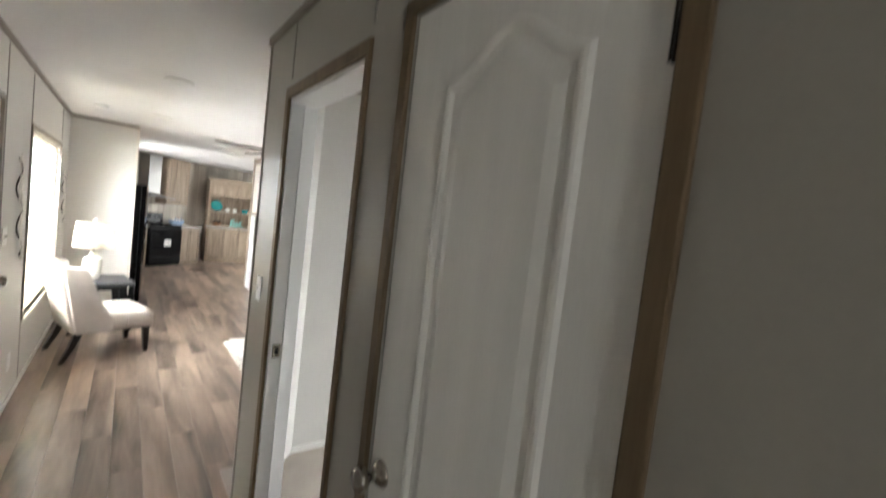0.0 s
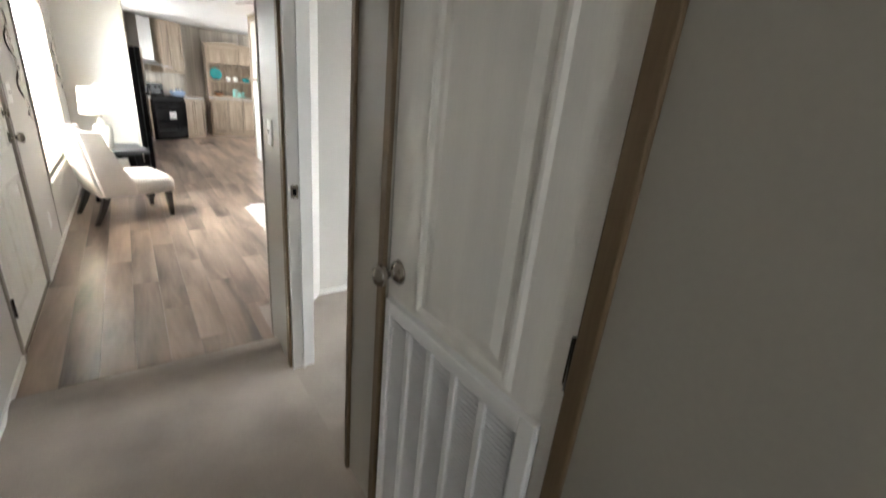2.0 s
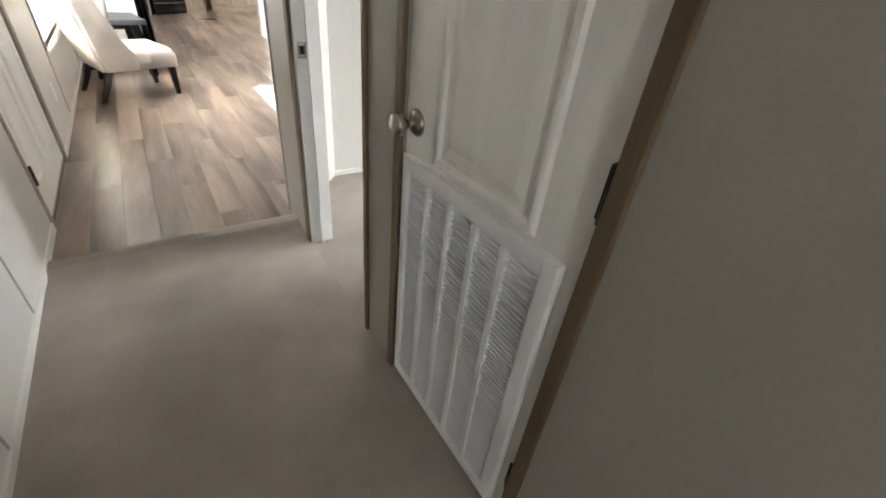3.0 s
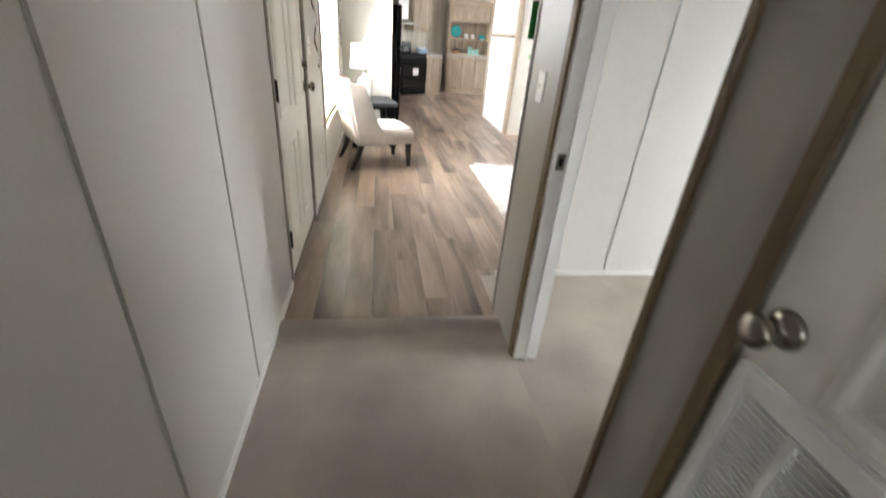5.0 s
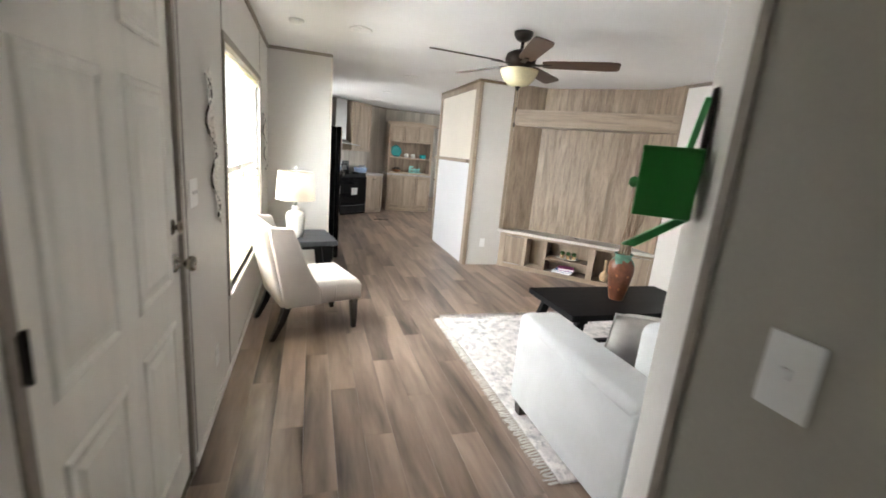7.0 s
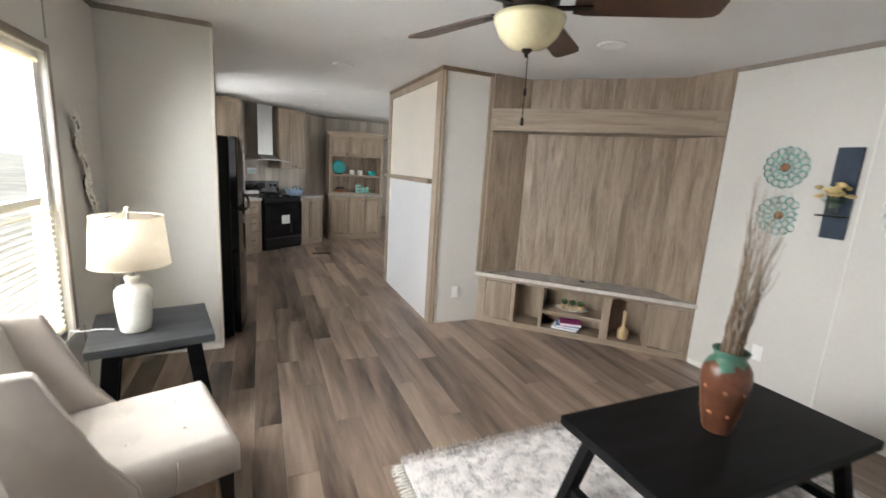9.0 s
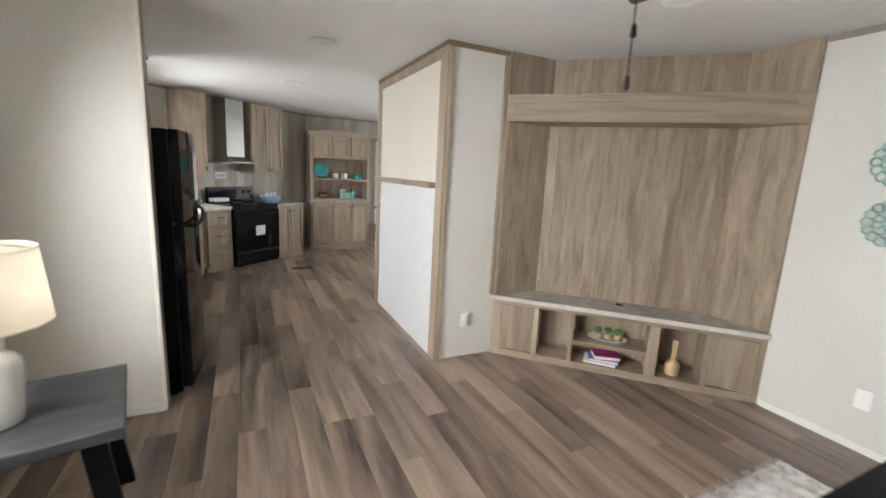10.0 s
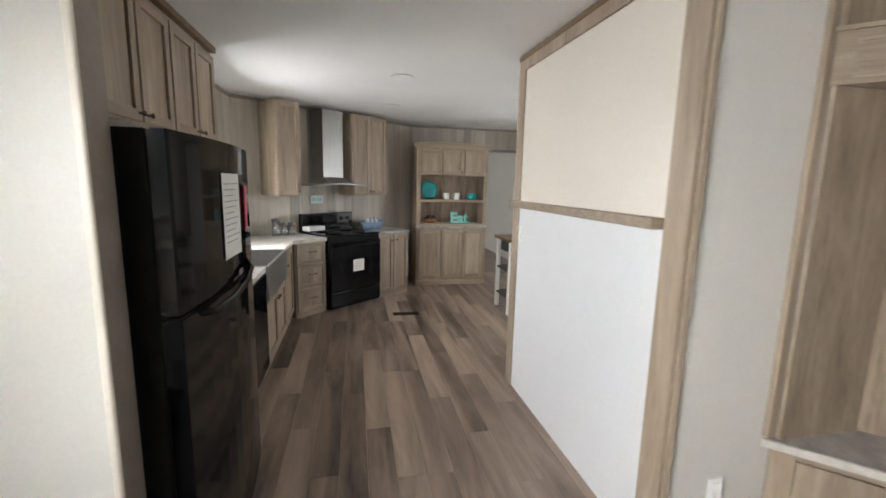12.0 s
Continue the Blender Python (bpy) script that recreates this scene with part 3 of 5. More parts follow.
for z in (0.28, 1.05, 1.82):
    hinge(door, pose(0.009, 2.335, z, 0, 0, 90))

# utility door with return air grille: looks along -x
ut = thing("door_2", "closed white arched-panel utility door with a louvred return grille", "door", kind="structure")
b = bm_new()
box(b, HX + 0.006, HX + 0.04, 0.064, 0.688, 0.03, 2.072)
part("leaf", b, DOORW, ut)
FACE_E = Matrix.Translation((HX + 0.0055, 0, 0)) @ Matrix.Rotation(radians(-90), 4, "Z")
arch = [(-0.545, 0.895), (-0.185, 0.895), (-0.185, 1.885)]
arch += [(-0.365 + 0.155 * (1 - i / 9), 1.892 + 0.082 * (0.5 + 0.5 * math.cos(math.pi * (1 - i / 9))) ** 0.8) for i in range(19)]
arch += [(-0.545, 1.885)]
b = bm_new()
raised(b, arch, FACE_E, 0.03, 0.012, 0.024, 0.009)
part("panel", b, DOORW, ut)
knob(ut, pose(HX + 0.006, 0.637, 0.972, 0, -90, 0))
for z in (0.25, 1.045, 1.865):
    hinge(ut, pose(HX - 0.003, 0.062, z, 0, 0, -90))
gr = part("grille", box(bm_new(), HX - 0.004, HX + 0.005, 0.100, 0.664, 0.05, 0.887, 0.003), FRAMEW, ut, "white louvred air grille")
gf = bm_new()
for y0, y1 in ((0.100, 0.138), (0.636, 0.664)):
    box(gf, HX - 0.016, HX - 0.004, y0, y1, 0.05, 0.887, 0.003)
for z0, z1 in ((0.05, 0.095), (0.845, 0.887)):
    box(gf, HX - 0.016, HX - 0.004, 0.138, 0.636, z0, z1, 0.003)
part("grille_frame", gf, FRAMEW, gr)
colw = (0.636 - 0.138) / 5
for i in range(5):
    y0 = 0.138 + i * colw
    if i:
        part("mullion", box(bm_new(), HX - 0.017, HX - 0.004, y0 - 0.010, y0 + 0.010, 0.095, 0.845, 0.002), FRAMEW, gr)
    ls = bm_new()
    for k in range(54):
        z = 0.10 + k * 0.0138
        box(ls, -0.006, 0.006, y0 + 0.010, y0 + colw - 0.010, -0.0012, 0.0012, m=Matrix.Translation((HX - 0.010, 0, z)) @ Matrix.Rotation(radians(38), 4, "Y"))
    part("louver", ls, FRAMEW, gr)

# bedroom door, swung open into the bedroom
bd = thing("door_3", "open white bedroom door with a nickel knob", "door", pose(1.228, 0.957, 0, 0, 0, 25), kind="structure")
part("leaf", box(bm_new(), 0.0, 0.72, -0.035, 0.0, 0.02, 2.015, 0.002), DOORW, bd)
for z0, z1 in ((0.18, 0.82), (0.95, 1.85)):
    b = bm_new()
    raised(b, [(-0.60, z0), (-0.12, z0), (-0.12, z1), (-0.60, z1)], Matrix.Translation((0, 0.0005, 0)) @ Matrix.Rotation(radians(180), 4, "Z"))
    part("panel", b, DOORW, bd)
knob(bd, pose(0.665, 0.0, 0.96, -90, 0, 0))

# north doorway casing
b = bm_new()
box(b, 3.32, 3.36, NORTH - 0.012, NORTH, 0, 2.03, 0.003)
box(b, 4.14, 4.18, NORTH - 0.012, NORTH, 0, 2.03, 0.003)
box(b, 3.32, 4.18, NORTH - 0.012, NORTH, 2.03, 2.07, 0.003)
structure("casing_north", b, CROWN, "taupe casing round the far doorway", "trim")
structure("carpet_back_room", box(bm_new(), 0, EAST, 12.2, 14.9, -0.012, 0.008), CARPET, "pale grey carpet of the room beyond", "carpet")

# ---- windows ----


def window(name, x0, x1, y0, y1, z0, z1, label, mids=(0.5,)):
    w = thing(name, label, "window", kind="structure")
    xo, xi = min(x0, x1), max(x0, x1)
    b = bm_new()
    t = 0.045
    box(b, xo, xi, y0, y0 + t, z0, z1, 0.003)
    box(b, xo, xi, y1 - t, y1, z0, z1, 0.003)
    box(b, xo, xi, y0 + t, y1 - t, z0, z0 + t, 0.003)
    box(b, xo, xi, y0 + t, y1 - t, z1 - t, z1, 0.003)
    part("window_frame", b, FRAMEW, w)
    edges = [y0 + t] + [y0 + (y1 - y0) * f for f in mids] + [y1 - t]
    for i, f in enumerate(edges[1:-1]):
        part("mullion", box(bm_new(), xo, xi, f - 0.03, f + 0.03, z0 + t, z1 - t, 0.003), FRAMEW, w)
    zm = (z0 + z1) / 2
    for a, c in zip(edges, edges[1:]):
        part("meeting_rail", box(bm_new(), xo + 0.01, xi - 0.01, a + 0.03, c - 0.03, zm - 0.02, zm + 0.02, 0.003), FRAMEW, w)
        for za, zb in ((z0 + t, zm - 0.02), (zm + 0.02, z1 - t)):
            p = part("pane", box(bm_new(), (xo + xi) / 2 - 0.002, (xo + xi) / 2 + 0.002, a, c, za, zb), GLASS, w)
            p.visible_shadow = False
    return w


wl = window("window_1", -0.09, -0.03, 4.20, 5.86, 0.50, 1.94, "bright double-hung vinyl window pair above the armchair")
part("window_sill", box(bm_new(), -0.03, 0.02, 4.17, 5.89, 0.475, 0.50, 0.004), WHITE, wl)
b = bm_new()
box(b, 0.0, 0.012, 4.16, 4.20, 0.50, 1.94, 0.003)
box(b, 0.0, 0.012, 5.86, 5.90, 0.50, 1.94, 0.003)
box(b, 0.0, 0.012, 4.16, 5.90, 1.94, 1.98, 0.003)
part("casing", b, CROWN, wl, "taupe casing strip")
window("window_2", 4.35, 4.41, 0.5, 1.8, 0.5, 1.62, "plain vinyl bedroom window")
window("window_3", 4.35, 4.41, 8.95, 10.85, 0.6, 2.0, "plain vinyl dining window")
window("window_4", -0.09, -0.03, 8.8, 9.7, 1.05, 1.95, "plain vinyl window above the kitchen sink")
# unseen window, placed only to admit the back room's fill
window("window_5", -0.09, -0.03, 13.0, 14.0, 0.8, 2.0, "added unseen vinyl window of the room beyond")
for ya, yb in ((4.26, 4.99), (5.07, 5.80)):
    blind = thing("window_blind", "cream slatted blind, lowered over the lower sash", "blind", group="blinds of the living room window")
    part("bottom_rail", box(bm_new(), -0.028, -0.004, ya, yb, 0.545, 0.562, 0.003), BLINDM, blind)
    for k in range(20):
        z = 0.59 + k * 0.032
        b = bm_new()
        box(b, -0.012, 0.012, ya, yb, -0.001, 0.001, m=Matrix.Translation((-0.016, 0, z)) @ Matrix.Rotation(radians(3), 4, "Y"))
        part("slat", b, BLINDM, blind)
    for y in (ya + 0.1, yb - 0.1):
        part("cord", rod(bm_new(), (-0.016, y, 0.55), (-0.016, y, 1.90), 0.0012, seg=5), BLINDM, blind)
    part("headrail", box(bm_new(), -0.03, -0.002, ya, yb, 1.875, 1.895, 0.003), BLINDM, blind)

# invented frame round the hall fill lamp's opening, out of view
b = bm_new()
for x0, x1, z0, z1 in ((0.03, 0.06, 0.95, 2.0), (0.50, 0.53, 0.95, 2.0), (0.06, 0.50, 0.95, 0.98), (0.06, 0.50, 1.97, 2.0), (0.06, 0.50, 1.46, 1.49)):
    box(b, x0, x1, -2.29, -2.23, z0, z1, 0.003)
structure("window_6", b, FRAMEW, "added vinyl window frame at the unseen hall end", "window")

# ---- wall plates ----


def plate(m, kind, label, cat, gangs=1):
    """A switch or socket plate; its face looks along -y of m."""
    t = thing(kind, label, cat, m)
    part("cover_plate", box(bm_new(), -0.013 - 0.023 * gangs, 0.013 + 0.023 * gangs, -0.007, 0, -0.058, 0.058, 0.003), FRAMEW, t)
    b = bm_new()
    if kind == "light_switch":
        for g in range(gangs):
            dx = (g - (gangs - 1) / 2) * 0.046
            b = bm_new()
            box(b, dx - 0.006, dx + 0.006, -0.016, -0.007, -0.004, 0.012, 0.002)
            part("toggle", b, FRAMEW, t)
    else:
        for dz in (-0.024, 0.024):
            b = bm_new()
            box(b, -0.017, 0.017, -0.0095, -0.007, dz - 0.017, dz + 0.017, 0.004)
            part("socket", b, FRAMEW, t)


OUT = "white duplex outlet plate on the wall"
plate(pose(HX, 1.878, 1.19, 0, 0, -90), "light_switch", "white toggle switch plate on the hall wall", "switch")
plate(pose(0, 3.47, 1.20, 0, 0, 90), "light_switch", "white double toggle switch plate beside the entry door", "switch", 2)
plate(pose(0, 0.52, 0.29, 0, 0, 90), "outlet", OUT, "outlet")
plate(pose(0, 3.80, 0.30, 0, 0, 90), "outlet", OUT, "outlet")
plate(pose(2.695, 6.664, 0.318), "outlet", OUT, "outlet")
plate(pose(EAST, 4.80, 0.31, 0, 0, -90), "outlet", OUT, "outlet")
plate(pose(3.10, 2.39, 0.31), "outlet", OUT, "outlet")
plate(pose(2.452, 8.195, 1.165, 0, 0, -90), "light_switch", "white toggle switch plate on the partition", "switch")

# ---- ceiling lights, smoke detector ----
can = thing("recessed_light", "white round recessed ceiling light with a glowing lens", "ceiling light", pose(0.836, 5.37, H), "recessed ceiling lights")
part("trim_ring", lathe(bm_new(), [(0.055, -0.001), (0.095, -0.001), (0.097, -0.006), (0.085, -0.012), (0.062, -0.010), (0.055, -0.004)], 32), FRAMEW, can)
part("lens", lathe(bm_new(), [(0.0, -0.002), (0.054, -0.0025), (0.056, -0.003), (0.0, -0.0035)], 24), LENS, can)
for x, y in ((0.841, 3.46), (3.146, 5.43), (1.682, 7.25), (1.69, 9.11), (1.72, 10.5)):
    copy_thing(can, pose(x, y, H))
sm = thing("smoke_detector", "small round white smoke detector on the ceiling", "smoke detector", pose(0.33, 5.41, H))
part("body", lathe(bm_new(), [(0, -0.001), (0.06, -0.001), (0.058, -0.02), (0.04, -0.034), (0, -0.036)], 24), FRAMEW, sm)

# ---- partition faces ----
pf = thing("partition_panel", "oak-trimmed partition with a cream panel above and white panel below a ledge", "panelling")
part("lower_panel", box(bm_new(), 2.450, 2.462, 6.79, 8.24, 0.0, 1.36), GLOSSW, pf, "white glossy panel")
part("upper_panel", box(bm_new(), 2.452, 2.462, 6.79, 8.24, 1.40, 2.285), CREAM, pf, "cream panel")
part("ledge", box(bm_new(), 2.395, 2.462, 6.80, 8.33, 1.355, 1.40, 0.005), OAKH, pf)
part("post", box(bm_new(), 2.440, 2.462, 6.672, 6.79, 0.0, 2.355, 0.003), OAK, pf)
part("post", box(bm_new(), 2.440, 2.462, 8.24, 8.345, 0.0, 2.355, 0.003), OAK, pf)
part("post", box(bm_new(), 2.462, 2.49, 6.668, 6.69, 0.0, 2.355, 0.003), OAK, pf)
part("top_rail", box(bm_new(), 2.440, 2.462, 6.79, 8.24, 2.285, 2.355, 0.003), OAK, pf)
part("crown", box(bm_new(), 2.436, 2.96, 6.664, 6.69, 2.356, 2.388, 0.003), CASING, pf)
part("crown", box(bm_new(), 2.436, 2.462, 6.69, 8.345, 2.356, 2.388, 0.003), CASING, pf)
part("edge_strip", box(bm_new(), 2.925, 2.965, 6.666, 6.69, 0.52, 2.355, 0.003), OAK, pf)

# ---- corner entertainment centre: local x along the front, y into the corner ----
EC = pose(2.955, 6.672, 0, 0, 0, -45)
L = 1.925
ec = thing("entertainment_center", "built-in weathered oak corner media unit with open cubbies", "media unit", EC)


def ecbox(name, x0, x1, y0, y1, z0, z1, mat=OAK, bv=0.003, label=""):
    return part(name, box(bm_new(), x0, x1, y0, y1, z0, z1, bv), mat, ec, label)


ecbox("stile", 0.0, 0.085, 0, 0.02, 0.0, 0.478)
ecbox("cupboard_door", 0.087, 0.342, 0.004, 0.02, 0.065, 0.438)
ecbox("stile", 0.344, 0.385, 0, 0.02, 0.055, 0.445)
ecbox("stile", 0.63, 0.66, 0, 0.02, 0.055, 0.445)
ecbox("stile", 1.19, 1.265, 0, 0.02, 0.055, 0.445)
ecbox("stile", 1.555, 1.60, 0, 0.02, 0.055, 0.445)
ecbox("cupboard_door", 1.602, 1.88, 0.004, 0.02, 0.065, 0.438)
ecbox("stile", 1.882, L - 0.002, 0, 0.02, 0.0, 0.478)
ecbox("rail", 0.085, 1.882, 0, 0.02, 0.445, 0.478, OAKH)
ecbox("rail", 0.085, 1.882, 0, 0.02, 0.0, 0.055, OAKH)
ecbox("divider", 0.36, 0.38, 0.02, 0.27, 0.02, 0.478)
ecbox("divider", 0.635, 0.655, 0.02, 0.27, 0.02, 0.478)
ecbox("divider", 1.20, 1.22, 0.02, 0.27, 0.02, 0.478)
ecbox("divider", 1.56, 1.58, 0.02, 0.27, 0.02, 0.478)
ecbox("cubby_back", 0.36, 1.60, 0.27, 0.285, 0.02, 0.478)
ecbox("cubby_floor", 0.38, 1.56, 0.02, 0.27, 0.035, 0.052, OAKH)
ecbox("shelf", 0.655, 1.20, 0.004, 0.27, 0.20, 0.232, OAKH)
top = bm_new()
prism(top, [(-0.035, -0.028), (L + 0.0, -0.028), (L, 0.0), (1.62, 0.305), (0.30, 0.305), (-0.01, 0.0)], 0.480, 0.512)
part("worktop", top, COUNTERL, ec, "grey stone-look ledge with a pale edge")
part("worktop_surface", prism(bm_new(), [(-0.015, -0.018), (L - 0.01, -0.018), (L - 0.02, 0.0), (1.61, 0.295), (0.31, 0.295), (0.0, 0.0)], 0.512, 0.514), COUNTER, ec)
part("cable_grommet", lathe(bm_new(), [(0, 0.514), (0.03, 0.514), (0.028, 0.518), (0, 0.519)], 20, Matrix.Translation((0.98, 0.20, 0))), BLACKM, ec)
# wooden lining of the recess
for i in range(14):
    w = 1.32 / 14
    part("back_board", box(bm_new(), 0.295 + i * w, 0.295 + (i + 1) * w - 0.001, 0.285, 0.298, 0.515, H - 0.001), OAKB, ec)
part("side_board", prism(bm_new(), [(0.012, 0.0), (0.300, 0.288), (0.308, 0.280), (0.024, -0.004)], 0.514, H - 0.001), OAKB, ec)
part("side_board", prism(bm_new(), [(L - 0.012, 0.0), (1.618, 0.294), (1.608, 0.288), (L - 0.025, -0.004)], 0.514, H - 0.001), OAKB, ec)
hd = part("header_beam", box(bm_new(), 0.006, L - 0.02, -0.008, 0.28, 1.885, 2.065, 0.003), OAKH, ec)
b = bm_new()
raised(b, [(0.06, 1.905), (L - 0.10, 1.905), (L - 0.10, 2.04), (0.06, 2.04)], Matrix.Translation((0, -0.0085, 0)), 0.012, 0.006, 0.004, 0.001)
part("header_panel", b, OAKH, hd)
part("header_lip", box(bm_new(), 0.0, L - 0.014, -0.016, 0.284, 2.065, 2.082, 0.003), OAKH, hd)

# ---- floor planks ----
rng = random.Random(7)
planks, PW, PL = {}, 0.150, 1.24
fl = thing("floor", "grey-brown wood-look laminate plank floor", "floor", kind="structure")


def plank_mesh(w, ln):
    key = (round(w, 3), round(ln, 3))
    if key not in planks:
        b = bm_new()
        g = 0.0003
        lo = [b.verts.new(p) for p in ((g, g, -0.0008), (w - g, g, -0.0008), (w - g, ln - g, -0.0008), (g, ln - g, -0.0008))]
        e = 0.0011
        hi = [b.verts.new(p) for p in ((e, e, 0), (w - e, e, 0), (w - e, ln - e, 0), (e, ln - e, 0))]
        dn = [b.verts.new((v.co.x, v.co.y, -0.011)) for v in lo]
        b.faces.new(hi)
        for i in range(4):
            j = (i + 1) % 4
            b.faces.new((lo[i], lo[j], hi[j], hi[i]))
            b.faces.new((dn[i], dn[j], lo[j], lo[i]))
        planks[key] = mesh_of("plank", b, PLANK)
    return planks[key]


x, k = 0.0, 0
while x < EAST - 0.001:
    w = min(PW, EAST - x)
    start = 1.972 if x < HX - 0.05 else 2.04 if x < 1.5 else 2.49
    y = start - round(((k * 0.37) % 1) * PL, 2)
    while y < 12.18:
        a, c = max(y, start), min(y + PL, 12.2)
        if c - a > 0.02 and not (x > 2.7 and a > 7.2 and c < 8.3):
            ob = new("plank", plank_mesh(w, round(c - a, 3)))
            ob.location, ob.parent = (x, a, 0), fl
        y += PL
    x, k = x + PW, k + 1

# ---- living room ----


def armchair():
    """Slipper chair; local +x is where it faces."""
    t = thing("accent_chair", "cream upholstered slipper chair with winged back and dark tapered legs", "chair", pose(0.43, 4.90, 0, 0, 0, 18.5))
    hw = 0.285

    def rounded(name, b, r, seg=3):
        bmesh.ops.bevel(b, geom=list(b.edges), offset=r, segments=seg, profile=0.5, affect="EDGES")
        return part(name, b, LINEN, t, smooth=True)

    # seat: a crowned cushion with soft tufts, pulled in at the front seam
    b = bm_new()
    nx, ny, rim = 26, 24, 0.04
    pts = {}
    for i in range(nx + 1):
        for j in range(ny + 1):
            u, v = i / nx, j / ny * 2 - 1
            x, y = -0.20 + 0.565 * u, (hw - 0.004) * v
            edge = min(0.365 - x, (1 - abs(v)) * hw)
            z = 0.415 + 0.022 * (1 - (2 * u - 1) ** 2) * (1 - v * v)
            if edge < rim:
                z -= rim * (1 - math.sqrt(max(0.0, 1 - (1 - edge / rim) ** 2)))
            for tx, ty in ((0.02, -0.115), (0.02, 0.115), (0.21, -0.115), (0.21, 0.115)):
                z -= 0.016 * math.exp(-((x - tx) ** 2 + (y - ty) ** 2) / 0.0011)
            z += 0.0025 * noise.noise((x * 9, y * 9, 3.0))
            pts[i, j] = b.verts.new((x, y, z))
    for i in range(nx):
        for j in range(ny):
            b.faces.new((pts[i, j], pts[i + 1, j], pts[i + 1, j + 1], pts[i, j + 1]))
    ring = [pts[i, 0] for i in range(nx + 1)] + [pts[nx, j] for j in range(1, ny + 1)] + [pts[i, ny] for i in range(nx - 1, -1, -1)] + [pts[0, j] for j in range(ny - 1, 0, -1)]
    low = [b.verts.new((v.co.x, v.co.y, 0.255)) for v in ring]
    for i in range(len(ring)):
        k = (i + 1) % len(ring)
        b.faces.new((ring[k], ring[i], low[i], low[k]))
    b.faces.new(low[::-1])
    bmesh.ops.recalc_face_normals(b, faces=b.faces)
    part("seat", b, LINEN, t, smooth=True)
    part("seam", tube(bm_new(), [(0.14, -hw - 0.001, 0.262), (0.15, -hw - 0.002, 0.33), (0.15, -hw + 0.002, 0.385)], 0.0035), LINEN, t)
    # back: leaning slab between two wings
    b = bm_new()
    box(b, -0.05, 0.05, -hw + 0.02, hw - 0.02, 0.0, 0.615, m=pose(-0.205, 0, 0.25, 0, -13, 0))
    rounded("backrest", b, 0.03)
    for s in (-1, 1):
        b = bm_new()
        prism(b, [(-0.235, 0.255), (0.035, 0.255), (0.030, 0.36), (-0.055, 0.50), (-0.185, 0.845), (-0.345, 0.862), (-0.335, 0.80)], -0.024, 0.024, Matrix.Translation((0, s * hw, 0)) @ Matrix.Rotation(radians(90), 4, "X"))
        rounded("wing", b, 0.013, 2)
        part("piping", tube(bm_new(), [(0.036, s * (hw + 0.021), 0.27), (0.032, s * (hw + 0.021), 0.36), (-0.052, s * (hw + 0.021), 0.50), (-0.183, s * (hw + 0.021), 0.84)], 0.0045), LINEN, t)
    for x, y in ((0.02, -0.115), (0.02, 0.115), (0.21, -0.115), (0.21, 0.115)):
        part("tuft_button", lathe(bm_new(), [(0, 0.0), (0.009, 0.0), (0.007, 0.004), (0, 0.006)], 12, Matrix.Translation((x, y, 0.417))), LINEN, t)
    for s in (-1, 1):
        b = bm_new()
        bar(b, (-0.315, s * 0.245, 0.0), (-0.25, s * 0.245, 0.13), 0.034, 0.032, 0.045, 0.045)
        bar(b, (-0.25, s * 0.245, 0.13), (-0.205, s * 0.245, 0.26), 0.045, 0.045, 0.055, 0.055)
        part("leg", b, LEG, t)
        part("leg", bar(bm_new(), (0.325, s * 0.245, 0.0), (0.315, s * 0.245, 0.26), 0.034, 0.034, 0.055, 0.052), LEG, t)
    return t


armchair()

# side table
st = thing("side_table", "charcoal-stained wooden side table with splayed board legs", "side table", pose(0.395, 5.735, 0, 0, 0, 11))
part("tabletop", box(bm_new(), -0.275, 0.275, -0.285, 0.285, 0.505, 0.55, 0.004), GREYWOOD, st)
part("apron", box(bm_new(), -0.20, 0.20, -0.20, 0.20, 0.455, 0.505), DKWOOD, st)
for sx in (-1, 1):
    for sy in (-1, 1):
        b = bm_new()
        bar(b, (sx * 0.235, sy * 0.22, 0.0), (sx * 0.175, sy * 0.19, 0.505), 0.075, 0.04, 0.075, 0.04)
        part("leg", b, DKWOOD, st)

# table lamp
tl = thing("table_lamp", "white ceramic table lamp with a cream linen drum shade", "lamp", pose(0.33, 5.67, 0.55))
part("base", lathe(bm_new(), [(0.0, 0.0), (0.062, 0.0), (0.070, 0.006), (0.077, 0.06), (0.083, 0.15), (0.085, 0.20), (0.081, 0.226), (0.066, 0.243), (0.038, 0.251), (0.031, 0.258), (0.031, 0.274), (0.037, 0.290), (0.032, 0.298), (0.0, 0.30)], 40), CERAM, tl)
part("neck", lathe(bm_new(), [(0.014, 0.30), (0.014, 0.36), (0.006, 0.365), (0.005, 0.635)], 12), STEEL, tl)
b = bm_new()
lathe(b, [(0.176, 0.360), (0.178, 0.360), (0.156, 0.615), (0.154, 0.615)], 48)
bmesh.ops.delete(b, geom=[f for f in b.faces if len(f.verts) > 4], context="FACES")
sh = part("shade", b, SHADE, tl, "cream linen drum shade")
part("rim", tube(bm_new(), [(0.177 * math.cos(i * math.pi / 20), 0.177 * math.sin(i * math.pi / 20), 0.361) for i in range(40)], 0.003, closed=True), SHADE, sh)
part("rim", tube(bm_new(), [(0.155 * math.cos(i * math.pi / 20), 0.155 * math.sin(i * math.pi / 20), 0.615) for i in range(40)], 0.003, closed=True), SHADE, sh)
part("finial", lathe(bm_new(), [(0, 0.630), (0.009, 0.632), (0.006, 0.640), (0.013, 0.650), (0.010, 0.660), (0, 0.664)], 16), CERAM, tl)
b = bm_new()
